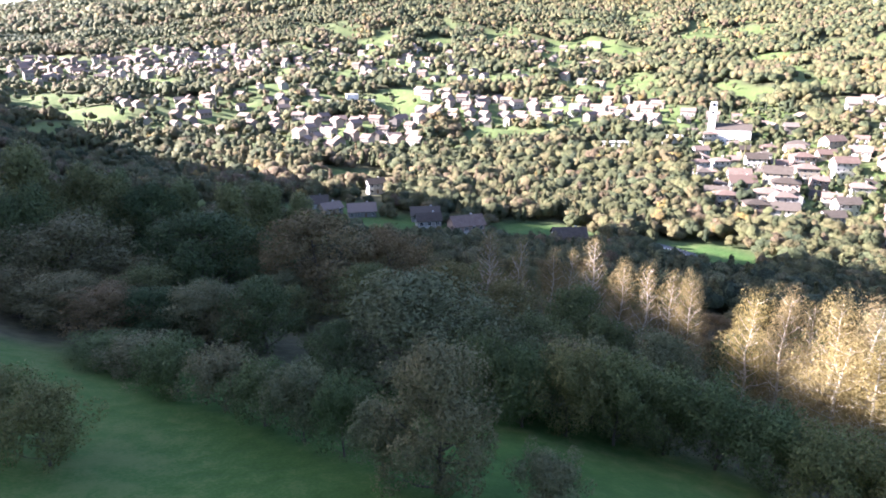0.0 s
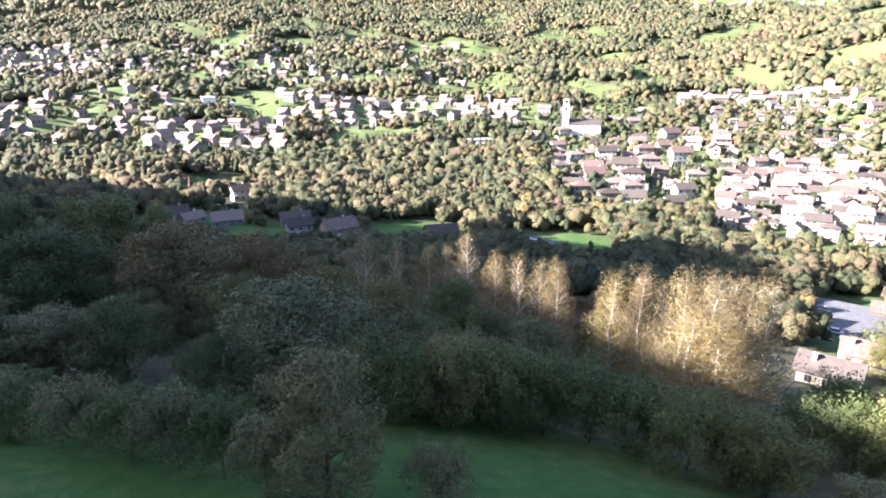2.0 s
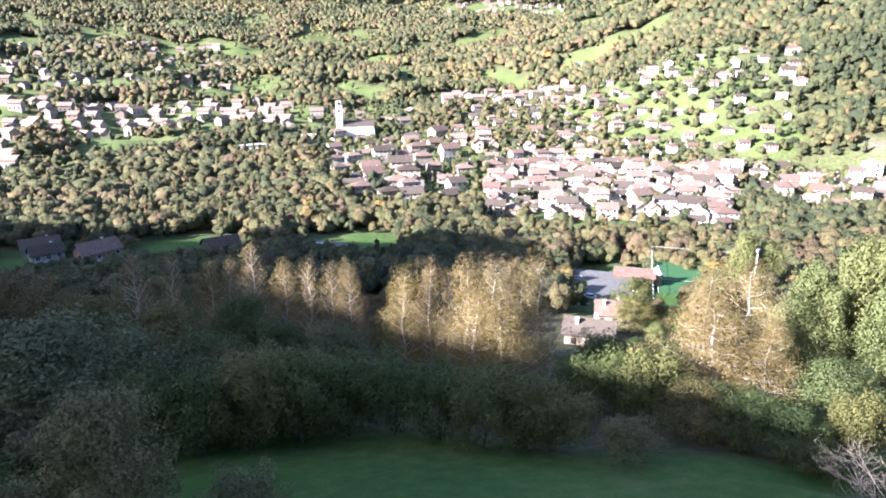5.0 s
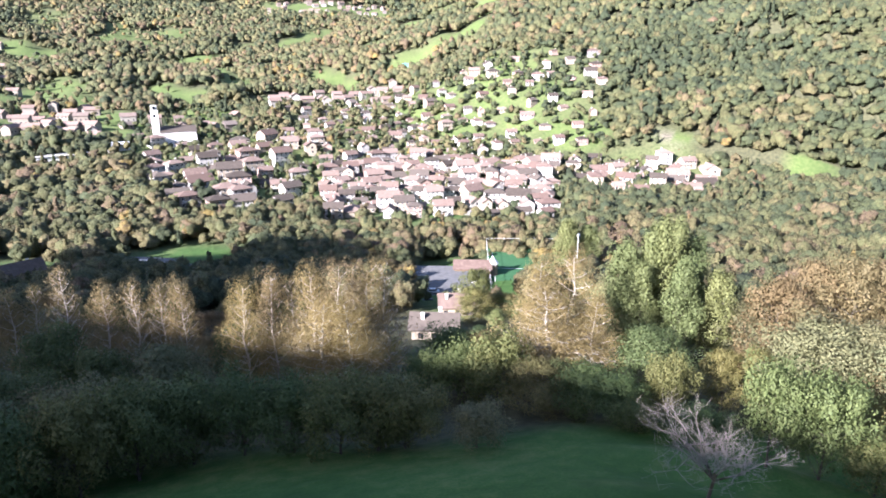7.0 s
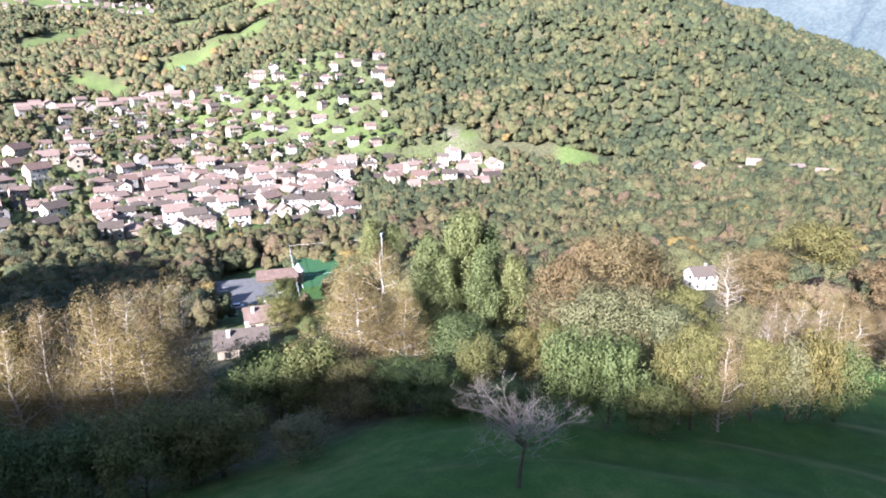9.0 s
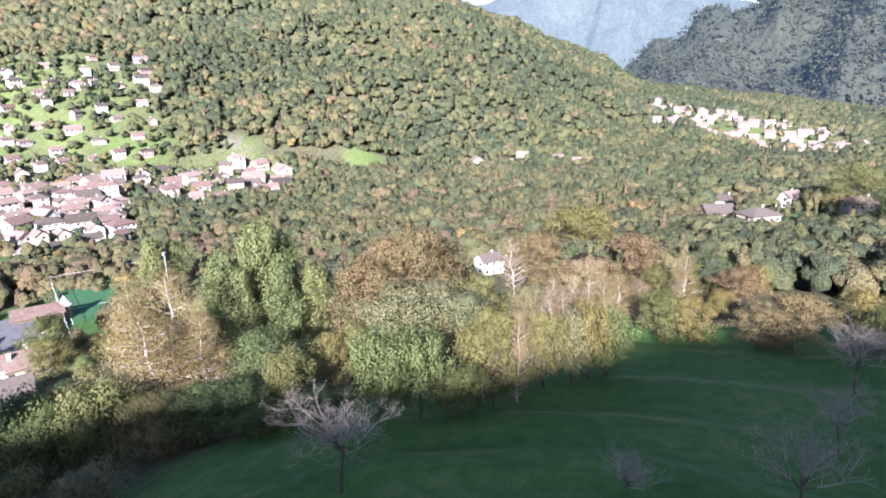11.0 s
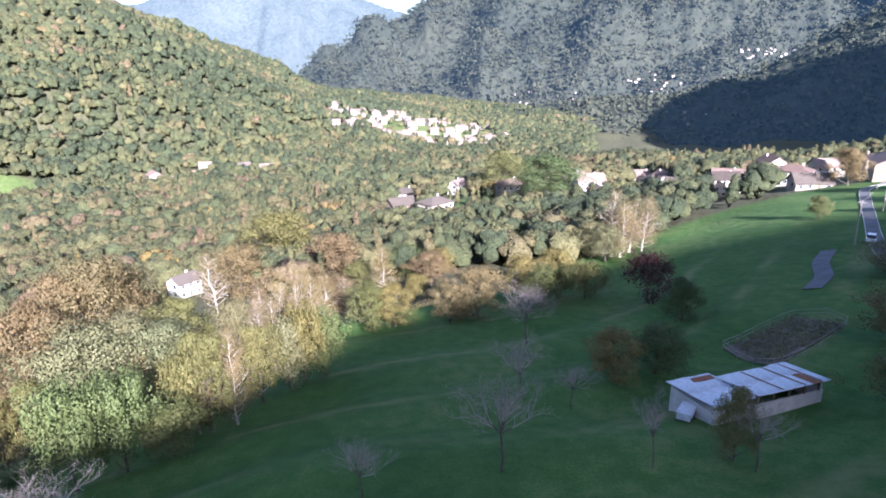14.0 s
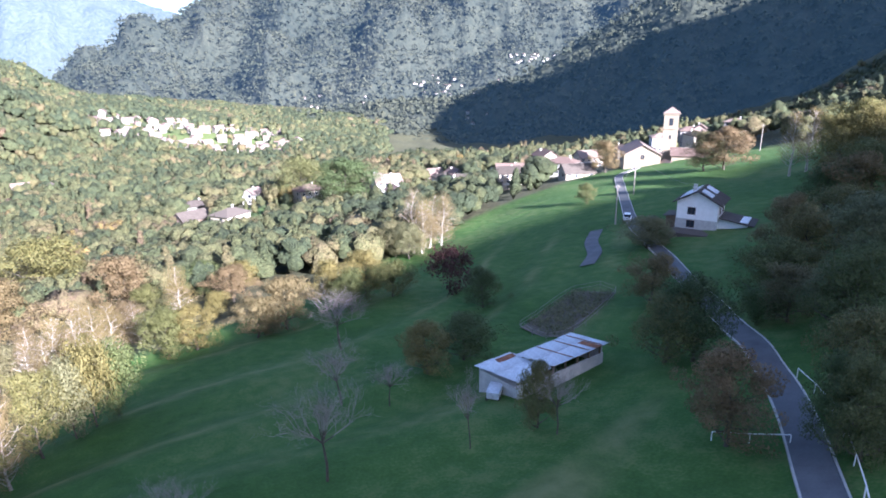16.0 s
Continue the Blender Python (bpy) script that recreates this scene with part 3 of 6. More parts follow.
def clumps(rng, centres, radii, upright, open_below=False):
    """Uneven faceted clumps; upright: how tall each is against its breadth."""
    n = len(centres)
    turn = rng.uniform(0, 6.283, n)
    c, s = np.cos(turn)[:, None], np.sin(turn)[:, None]
    v = ICO_V[None] * rng.uniform(0.62, 1.30, (n, 12))[:, :, None]
    v = np.stack([v[:, :, 0] * c - v[:, :, 1] * s, v[:, :, 0] * s + v[:, :, 1] * c, v[:, :, 2] * upright[:, None]], -1)
    v = v * radii[:, None, None] + centres[:, None]
    f = (ICO_F[:15] if open_below else ICO_F)[None] + (np.arange(n) * 12)[:, None, None]
    return v.reshape(-1, 3), f.reshape(-1, 3)


def woods(name, label, r0, r1, step, lumps, sprays, spray, crown, seed, az0=-44, az1=178, keep=1.0, gardens=False, open_below=False, reach=2.5):
    rng = np.random.RandomState(seed)
    pts = []
    for ring in np.arange(r0, r1, step):
        n = int(ring * radians(az1 - az0) / step)
        a = np.linspace(az0, az1, n) + rng.normal(size=n) * 0.36 * math.degrees(step / ring)
        pts.append(np.stack([a, ring + rng.normal(size=n) * 0.36 * step], 1))
    p = np.concatenate(pts)
    az, r = p[:, 0], p[:, 1]
    open_ = clearing(az % 360, r) if not gardens else 0.0 * r
    gap = 4.6 if gardens else 7.5
    p = p[(rng.random_sample(len(p)) * 0.93 + 0.04 > open_) & (rng.random_sample(len(p)) < keep) & ~((az > 143) & (az < 162) & (r < 282)) & ~((az > 149) & (r < 240))]
    x, y = p[:, 1] * np.sin(np.radians(p[:, 0])), p[:, 1] * np.cos(np.radians(p[:, 0]))
    free = np.ones(len(x), bool)
    for u, v in BUILT:
        d = math.hypot(u, v)
        ahead = (x * u + y * v) / d - d
        side = (x * v - y * u) / d
        free &= ~((np.abs(side) < gap) & (ahead > -gap - reach) & (ahead < gap + 0.5))
    x, y = x[free], y[free]
    z = heights(x, y)
    n = len(x)
    wide, tall = crown * rng.uniform(0.7, 1.3, n), crown * rng.uniform(1.1, 1.55, n)
    spire = rng.random_sample(n) < 0.16 + 0.14 * wave(x, y, 120.0, 35)
    wide, tall = np.where(spire, wide * 0.6, wide), np.where(spire, tall * 1.25, tall)
    small = 1.0 if gardens else 1.0 - 0.5 * clearing(np.degrees(np.arctan2(x, y)) % 360, np.hypot(x, y))
    wide, tall = wide * small, tall * small
    # Mountain woods are darker; past bearing 95 the nearer term also paints shade patches.
    hue_tree = np.clip(0.46 + 0.20 * wave(x, y, 260.0, 31) + 0.10 * wave(x, y, 60.0, 32) + rng.normal(size=n) * 0.20 - (0.12 if gardens else 0.0) - 0.24 * np.clip((np.hypot(x, y) - 400) / 120, 0, 1) * np.clip((np.degrees(np.arctan2(x, y)) - 56) / 8, 0, 1) - 0.16 * np.clip((np.degrees(np.arctan2(x, y)) - 95) / 15, 0, 1) * np.clip((420 - np.hypot(x, y)) / 80, 0, 1), 0, 1)
    # clumps of a crown: one in the middle, the others round and above it, smaller towards the top
    m = n * lumps
    k = np.tile(np.arange(lumps), n)
    w, h, sp = np.repeat(wide, lumps), np.repeat(tall, lumps), np.repeat(spire, lumps)
    up = np.where(sp, 0.22 + 0.62 * (k + rng.random_sample(m)) / lumps, np.where(k == 0, 0.52, rng.uniform(0.28, 0.80, m)))
    ang = np.repeat(rng.uniform(0, 6.28, n), lumps) + k * 2.4 + rng.normal(size=m) * 0.3
    out = np.where(sp, 0.16 * (1 - up), np.where(k == 0, 0.0, 0.42 * np.sqrt(np.clip(1.15 - np.abs(up - 0.45) * 1.9, 0.05, 1)))) * w
    size = np.where(sp, 0.42 * (1.1 - 0.85 * up), np.where(k == 0, 0.40, rng.uniform(0.20, 0.34, m))) * w * (1.25 if lumps < 3 else 1.0)
    c = np.stack([np.repeat(x, lumps) + out * np.cos(ang), np.repeat(y, lumps) + out * np.sin(ang), np.repeat(z, lumps) + up * h], 1)
    cv, cf = clumps(rng, c, size, np.where(sp, 1.5, np.where(k == 0, np.clip(0.9 * h / w, 0.8, 1.6), rng.uniform(0.8, 1.15, m))), open_below)
    hue = np.repeat(np.repeat(hue_tree, lumps), 12)
    heart = np.stack([np.repeat(x, lumps * 12), np.repeat(y, lumps * 12), np.repeat(z + 0.42 * tall, lumps * 12)], 1)
    whole = cv - heart
    whole /= np.linalg.norm(whole, axis=1)[:, None] + 1e-9
    lump = (cv - np.repeat(c, 12, 0)) / np.repeat(size, 12)[:, None]
    soft = 0.45 * lump + 0.6 * whole + np.array((0, 0, 0.15)) + 0.12 * rng.normal(size=cv.shape)
    soft /= np.linalg.norm(soft, axis=1)[:, None] + 1e-9
    root = tagged(new(name, mesh_of(name, cv, cf, WOODS, hue, normals=soft)), label, "woodland", kind="stuff")
    if sprays:
        q = m * sprays
        d = rng.normal(size=(q, 3))
        d[:, 2] = np.abs(d[:, 2]) * 1.1 - 0.3
        d /= np.linalg.norm(d, axis=1)[:, None]
        base = np.repeat(c, sprays, 0) + d * np.repeat(size, sprays)[:, None] * rng.uniform(0.92, 1.22, q)[:, None]
        nrm = d + rng.normal(size=(q, 3)) * 0.45
        nrm /= np.linalg.norm(nrm, axis=1)[:, None]
        t = np.cross(nrm, rng.normal(size=(q, 3)))
        t /= np.linalg.norm(t, axis=1)[:, None] + 1e-9
        b = np.cross(nrm, t)
        s = (spray * rng.uniform(0.6, 1.3, q))[:, None]
        v = np.stack([base - t * s, base + t * s * 0.9 - b * s * 0.5 - nrm * s * 0.25, base + t * s * 0.5 + b * s * 0.9], 1).reshape(-1, 3)
        v, f, soft = rounded(v, d * 0.75 + nrm * 0.2 + np.array((0, 0, 0.2)))
        leaves = part("leaf_sprays", mesh_of("leaf_sprays", v, f, WOODS, np.repeat(np.repeat(hue_tree, lumps), sprays * 3), normals=soft), root)
        leaves["kind"] = "stuff"
    return root


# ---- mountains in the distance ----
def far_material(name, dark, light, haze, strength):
    """Wooded slopes far off, the air's blue haze painted on as faint emission."""
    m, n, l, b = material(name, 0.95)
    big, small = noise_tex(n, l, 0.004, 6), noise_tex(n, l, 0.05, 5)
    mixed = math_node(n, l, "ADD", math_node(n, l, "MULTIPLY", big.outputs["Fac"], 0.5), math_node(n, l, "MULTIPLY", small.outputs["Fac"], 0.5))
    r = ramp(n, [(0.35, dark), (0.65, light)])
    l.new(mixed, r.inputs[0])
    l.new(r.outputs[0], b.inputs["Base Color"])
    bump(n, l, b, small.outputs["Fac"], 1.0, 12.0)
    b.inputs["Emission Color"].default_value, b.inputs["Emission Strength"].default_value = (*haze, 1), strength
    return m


# Emission is haze painted onto the slopes; the nearer hill gets less.
FAR_HAZY = far_material("wooded_slope_in_haze", (0.020, 0.026, 0.020), (0.046, 0.050, 0.034), (0.10, 0.22, 0.38), 0.040)
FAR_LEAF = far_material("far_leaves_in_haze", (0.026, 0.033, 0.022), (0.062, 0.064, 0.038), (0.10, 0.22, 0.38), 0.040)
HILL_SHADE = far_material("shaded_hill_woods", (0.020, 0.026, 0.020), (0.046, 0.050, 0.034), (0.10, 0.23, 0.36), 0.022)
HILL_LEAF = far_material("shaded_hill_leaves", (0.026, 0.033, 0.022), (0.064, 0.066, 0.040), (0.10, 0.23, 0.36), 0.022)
# Farthest range, with more blue emission painted on for its haze.
FAR_BLUE_HAZE = far_material("distant_blue_mountain", (0.04, 0.05, 0.045), (0.085, 0.095, 0.08), (0.20, 0.44, 0.74), 0.072)


def mountain(name, label, mat, az0, az1, r0, r1, profile, foot, na=300, nr=80, rough=1.0, seed=50, trees=0, size=14.0, leaf=None):
    """A slope that climbs from its foot to a skyline given as rises over the bearings."""
    a, f = np.meshgrid(np.linspace(az0, az1, na), np.linspace(0, 1, nr), indexing="ij")
    r = r0 + (r1 - r0) * f
    x, y = r * np.sin(np.radians(a)), r * np.cos(np.radians(a))
    top = np.interp(a, [p[0] for p in profile], [p[1] for p in profile])
    up = r1 * np.tan(np.radians(top))
    ramp_ = np.clip(f / 0.8, 0, 1) ** 1.15
    across, down = np.radians(a) * r1, 0.35 * (r - r0)
    ridge = 1.2 - 2.4 * np.abs(wave(across, down, 0.34 * r1, seed + 3)) + 0.5 - np.abs(wave(across, down, 0.13 * r1, seed + 4))
    spur = 0.5 * np.maximum(ridge, -0.5) + wave(x, y, 0.30 * r1, seed) * 0.5 + wave(x, y, 0.14 * r1, seed + 1) * 0.35 + 0.10 * wave(x, y, 0.05 * r1, seed + 2)
    z = foot + (up - foot) * ramp_ + rough * 0.032 * r1 * spur * np.sin(np.pi * np.clip(f / 0.8, 0, 1)) - np.clip(f - 0.8, 0, 1) * 0.8 * r1 * 0.5
    z = z + np.random.RandomState(seed).normal(size=z.shape) * 0.0006 * r1 * (f < 0.97)
    i, j = np.meshgrid(np.arange(na - 1), np.arange(nr - 1), indexing="ij")
    q = np.stack([i * nr + j, (i + 1) * nr + j, (i + 1) * nr + j + 1, i * nr + j + 1], -1).reshape(-1, 4)
    me = mesh_of(name, np.stack([x, y, z], -1).reshape(-1, 3), q, mat, flat=False)
    ob = tagged(new(name, me), label, "mountain", kind="structure")
    if trees:
        rng = np.random.RandomState(seed + 5)
        n, per = trees, 6
        k, t = rng.randint(0, na - 1, n), rng.randint(0, int(nr * 0.82), n)
        base = np.stack([x[k, t], y[k, t], z[k, t]], 1) + rng.normal(size=(n, 3)) * np.array((13, 13, 1.5))
        tall = size * rng.uniform(0.6, 1.4, n)
        d = rng.normal(size=(n * per, 3))
        d[:, 2] = np.abs(d[:, 2])
        d /= np.linalg.norm(d, axis=1)[:, None]
        w = np.repeat(tall, per)[:, None]
        c = np.repeat(base, per, 0) + d * w * np.array((0.7, 0.7, 0.9))
        u = np.cross(d, rng.normal(size=d.shape))
        u /= np.linalg.norm(u, axis=1)[:, None] + 1e-9
        b = np.cross(d, u)
        s = w * 0.5
        v = np.stack([c - u * s, c + u * s * 0.9 - b * s * 0.5, c + u * s * 0.5 + b * s * 0.9], 1).reshape(-1, 3)
        v, q, soft = rounded(v, d + np.array((0, 0, 0.2)))
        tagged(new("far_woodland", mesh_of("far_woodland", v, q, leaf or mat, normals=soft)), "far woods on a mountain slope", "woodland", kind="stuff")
    return ob


mountain("backdrop_blue_mountain", "hazy blue mountain range at the valley's end", FAR_BLUE_HAZE, 70, 130, 3300, 4700,
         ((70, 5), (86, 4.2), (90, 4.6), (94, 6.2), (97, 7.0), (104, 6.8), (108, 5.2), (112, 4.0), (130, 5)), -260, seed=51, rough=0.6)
wooded_slope = mountain("backdrop_wooded_mountain", "steep wooded mountain partly in shade across the valley", FAR_HAZY, 98, 170, 1500, 2900,
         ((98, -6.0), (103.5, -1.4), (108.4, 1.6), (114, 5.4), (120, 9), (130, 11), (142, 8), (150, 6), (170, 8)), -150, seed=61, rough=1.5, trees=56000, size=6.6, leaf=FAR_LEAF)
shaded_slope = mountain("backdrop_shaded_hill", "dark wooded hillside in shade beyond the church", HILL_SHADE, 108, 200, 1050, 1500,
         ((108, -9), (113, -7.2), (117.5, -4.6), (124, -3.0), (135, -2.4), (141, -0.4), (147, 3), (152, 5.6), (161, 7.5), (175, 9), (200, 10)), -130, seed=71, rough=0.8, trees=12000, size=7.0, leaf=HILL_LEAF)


def hamlet(slope, az0, az1, rise0, rise1, count, seed):
    """Houses too far off to pick apart, scattered over a part of a mountain slope."""
    rng = random.Random(seed)
    spots = []
    for v in slope.data.vertices:
        a, e = math.degrees(math.atan2(v.co.x, v.co.y)), math.degrees(math.atan2(v.co.z, math.hypot(v.co.x, v.co.y)))
        if az0 < a < az1 and rise0 < e < rise1:
            spots.append(v.co.copy())
    spots.sort(key=lambda p: (p.length, p.x))
    bm_wall, bm_roof = bmesh.new(), bmesh.new()
    for _ in range(count if spots else 0):
        p = rng.choice(spots) + Vector((rng.gauss(0, 14), rng.gauss(0, 14), 1.0))
        w, d, h = rng.uniform(5, 8), rng.uniform(4, 6), rng.choice((2.0, 3, 3, 4))
        m = pose(p.x, p.y, p.z, 0, 0, rng.uniform(0, 180))
        for bm, pts, faces in (
                (bm_wall, ((-w / 2, -d / 2, -1.5), (w / 2, -d / 2, -1.5), (w / 2, d / 2, -1.5), (-w / 2, d / 2, -1.5), (-w / 2, -d / 2, h), (w / 2, -d / 2, h), (w / 2, d / 2, h), (-w / 2, d / 2, h)), ((0, 1, 5, 4), (1, 2, 6, 5), (2, 3, 7, 6), (3, 0, 4, 7))),
                (bm_roof, ((-w / 2 - 0.6, -d / 2 - 0.6, h), (w / 2 + 0.6, -d / 2 - 0.6, h), (w / 2 + 0.6, d / 2 + 0.6, h), (-w / 2 - 0.6, d / 2 + 0.6, h), (-w / 2 - 0.6, 0, h + d * 0.3), (w / 2 + 0.6, 0, h + d * 0.3)), ((0, 1, 5, 4), (2, 3, 4, 5), (1, 2, 5), (3, 0, 4), (3, 2, 1, 0)))):
            vs = [bm.verts.new(m @ Vector(q)) for q in pts]
            for f in faces:
                bm.faces.new([vs[i] for i in f])
    root = thing("far_hamlet", "pale hamlet on the far wooded mountainside", "village", kind="stuff")
    for nm, bm, mat in (("walls", bm_wall, PLASTER[0]), ("roofs", bm_roof, TILES)):
        part(nm, from_bm(nm, bm, mat), root)["kind"] = "stuff"


hamlet(wooded_slope, 130.5, 138.0, -2.3, -0.6, 36, 81)
hamlet(wooded_slope, 139.0, 146.0, 0.2, 1.2, 45, 82)
hamlet(wooded_slope, 121.0, 127.0, -3.4, -2.2, 12, 83)
hamlet(shaded_slope, 135.0, 139.0, -4.9, -3.8, 16, 84)


# ---- trees and shrubs near the meadow: kind, place, height, breadth ----
# trees below the meadow
tree("grey_tree", -0.4, 38.2, 11.6, 0.86, "trees below the meadow")
tree("grey_tree", -3.4, 66.3, 14.2, 1.45, "trees below the meadow")
tree("round_tree", 10.7, 66.4, 11.4, 0.92, "trees below the meadow")
tree("round_tree", -12.0, 63.0, 8.1, 0.98, "trees below the meadow")
# lower hedgerow
tree("shrub", 4.0, 59.9, 8.0, 0.86, "lower hedgerow")
tree("shrub", 8.3, 56.9, 7.7, 0.86, "lower hedgerow")
tree("shrub", 12.8, 55.8, 8.4, 0.78, "lower hedgerow")
tree("shrub", 17.9, 56.1, 8.6, 0.80, "lower hedgerow")
tree("shrub", 23.2, 55.8, 7.9, 0.88, "lower hedgerow")
tree("shrub", 27.4, 53.0, 7.6, 0.92, "lower hedgerow")
tree("shrub", 30.7, 48.7, 7.1, 0.96, "lower hedgerow")
tree("shrub", 33.0, 43.9, 7.0, 0.93, "lower hedgerow")
tree("shrub", 36.2, 41.8, 7.0, 0.93, "lower hedgerow")
tree("shrub", 38.9, 40.0, 6.0, 1.10, "lower hedgerow")
tree("grey_shrub", 7.0, 64.8, 8.9, 0.83, "lower hedgerow")
tree("grey_shrub", 11.9, 63.2, 8.3, 0.88, "lower hedgerow")
tree("grey_shrub", 17.1, 62.1, 8.1, 0.91, "lower hedgerow")
tree("grey_shrub", 22.3, 60.8, 7.5, 1.00, "lower hedgerow")
# upper hedgerow
tree("shrub", -40.4, 66.8, 3.2, 2.31, "upper hedgerow")
tree("grey_shrub", -34.7, 62.9, 3.8, 1.92, "upper hedgerow")
tree("shrub", -28.2, 58.0, 4.9, 1.27, "upper hedgerow")
tree("grey_shrub", -21.6, 53.9, 5.2, 1.16, "upper hedgerow")
tree("shrub", -16.6, 49.9, 5.5, 0.97, "upper hedgerow")
tree("grey_shrub", -12.1, 46.4, 6.1, 0.83, "upper hedgerow")
tree("shrub", -8.3, 44.0, 5.8, 0.81, "upper hedgerow")
tree("grey_shrub", -4.6, 40.2, 5.4, 0.83, "upper hedgerow")
tree("shrub", -29.3, 39.1, 5.4, 1.02, "upper hedgerow")
tree("shrub", -34.5, 42.1, 5.0, 1.07, "upper hedgerow")
tree("grey_shrub", 7.0, 34.1, 4.4, 0.92, "upper hedgerow")
# trees along the upper meadow
tree("autumn_tree", -61.5, 83.0, 7.8, 1.49, "trees along the upper meadow")
tree("grey_tree", -53.6, 80.8, 7.9, 1.79, "trees along the upper meadow")
tree("autumn_tree", -44.9, 76.4, 8.0, 1.52, "trees along the upper meadow")
tree("round_tree", -38.8, 78.0, 7.8, 1.44, "trees along the upper meadow")
tree("grey_tree", -32.5, 77.8, 8.6, 1.45, "trees along the upper meadow")
tree("round_tree", -24.2, 76.1, 10.5, 1.06, "trees along the upper meadow")
tree("autumn_tree", -28.1, 76.3, 7.3, 1.28, "trees along the upper meadow")
tree("autumn_tree", -22.3, 105.7, 17.8, 1.37, "trees along the upper meadow")
tree("autumn_tree", -10.0, 111.6, 15.9, 1.03, "trees along the upper meadow")
tree("autumn_tree", -60.2, 94.5, 15.3, 1.54, "trees along the upper meadow")
tree("round_tree", -44.6, 109.2, 17.0, 1.23, "trees along the upper meadow")
tree("round_tree", -63.4, 130.4, 21.5, 0.76, "trees along the upper meadow")
tree("poplar", -58.1, 138.3, 22.8, 0.87, "trees along the upper meadow")
tree("poplar", -48.7, 136.6, 22.2, 0.99, "trees along the upper meadow")
tree("poplar", -41.9, 144.0, 23.0, 1.11, "trees along the upper meadow")
tree("poplar", -34.6, 146.0, 20.6, 1.11, "trees along the upper meadow")
tree("round_tree", -75.6, 129.5, 24.9, 0.74, "trees along the upper meadow")
tree("poplar", -83.4, 124.7, 28.5, 0.89, "trees along the upper meadow")
tree("round_tree", -72.6, 101.8, 18.6, 0.83, "trees along the upper meadow")
tree("poplar", -75.9, 140.8, 23.9, 1.01, "trees along the upper meadow")
tree("round_tree", -12.4, 89.1, 12.1, 0.96, "trees along the upper meadow")
tree("round_tree", 0.5, 92.0, 13.1, 0.83, "trees along the upper meadow")
# birch stand on the slope
tree("thin_birch", 8.0, 103.7, 19.5, 0.94, "birch stand on the slope")
tree("thin_birch", 13.3, 99.1, 18.4, 0.85, "birch stand on the slope")
tree("birch", 18.1, 96.3, 17.5, 0.88, "birch stand on the slope")
tree("thin_birch", 20.9, 95.7, 17.8, 0.74, "birch stand on the slope")
tree("thin_birch", 23.0, 89.1, 21.4, 0.72, "birch stand on the slope")
tree("birch", 26.2, 86.1, 18.5, 0.88, "birch stand on the slope")
tree("thin_birch", 28.9, 83.1, 19.5, 0.71, "birch stand on the slope")
tree("thin_birch", 32.2, 81.9, 19.3, 0.83, "birch stand on the slope")
tree("birch", 34.3, 78.9, 19.2, 0.71, "birch stand on the slope")
tree("round_tree", 17.7, 80.1, 13.7, 0.78, "birch stand on the slope")
tree("round_tree", 21.8, 72.8, 11.0, 0.85, "birch stand on the slope")
tree("grey_tree", 27.0, 68.9, 10.8, 1.15, "birch stand on the slope")
tree("round_tree", 9.9, 87.4, 12.0, 0.88, "birch stand on the slope")
# golden birches
tree("birch", 38.4, 70.2, 19.0, 0.91, "golden birches")
tree("birch", 43.7, 71.7, 19.9, 0.86, "golden birches")
tree("birch", 45.8, 65.6, 21.3, 0.94, "golden birches")
tree("birch", 47.8, 61.6, 21.7, 0.90, "golden birches")
tree("birch", 51.7, 61.0, 21.1, 0.87, "golden birches")
tree("birch", 43.6, 59.8, 16.7, 1.54, "golden birches")
tree("birch", 46.0, 56.7, 16.7, 1.43, "golden birches")
tree("thin_birch", 57.0, 61.7, 21.0, 0.96, "golden birches")
tree("thin_birch", 47.2, 71.9, 18.9, 0.72, "golden birches")
tree("thin_birch", 52.8, 65.3, 21.1, 0.64, "golden birches")
tree("birch", 70.8, 45.2, 20.3, 1.03, "golden birches")
tree("birch", 73.1, 41.5, 21.3, 1.16, "golden birches")
tree("birch", 67.0, 39.9, 16.0, 2.13, "golden birches")
tree("birch", 71.3, 36.3, 14.1, 1.44, "golden birches")
# tall poplars
tree("poplar", 91.2, 41.1, 20.7, 0.71, "tall poplars")
tree("poplar", 94.2, 39.1, 22.9, 0.65, "tall poplars")
tree("poplar", 95.3, 36.3, 24.5, 0.65, "tall poplars")
tree("poplar", 98.4, 33.5, 21.2, 0.72, "tall poplars")
tree("poplar", 95.7, 29.0, 16.6, 0.83, "tall poplars")
tree("poplar", 88.3, 37.7, 17.5, 0.76, "tall poplars")
tree("poplar", 90.5, 32.1, 18.6, 0.71, "tall poplars")
tree("poplar", 164.5, 95.0, 21.1, 1.04, "tall poplars")
tree("poplar", 171.1, 93.6, 18.8, 1.20, "tall poplars")
# scrub below the birches
tree("shrub", 55.7, 53.1, 5.4, 1.44, "scrub below the birches")
tree("shrub", 56.2, 47.0, 7.4, 1.09, "scrub below the birches")
tree("shrub", 56.8, 42.0, 8.5, 0.84, "scrub below the birches")
tree("round_tree", 57.1, 35.5, 7.3, 1.27, "scrub below the birches")
tree("shrub", 57.7, 30.4, 5.3, 1.25, "scrub below the birches")
tree("shrub", 57.7, 25.9, 5.0, 1.17, "scrub below the birches")
tree("bright_shrub", 61.3, 22.0, 6.8, 0.73, "scrub below the birches")
tree("grey_shrub", 41.8, 33.3, 4.2, 1.14, "scrub below the birches")
tree("shrub", 66.2, 58.2, 7.5, 1.05, "scrub below the birches")
tree("autumn_tree", 68.3, 54.4, 8.0, 0.78, "scrub below the birches")
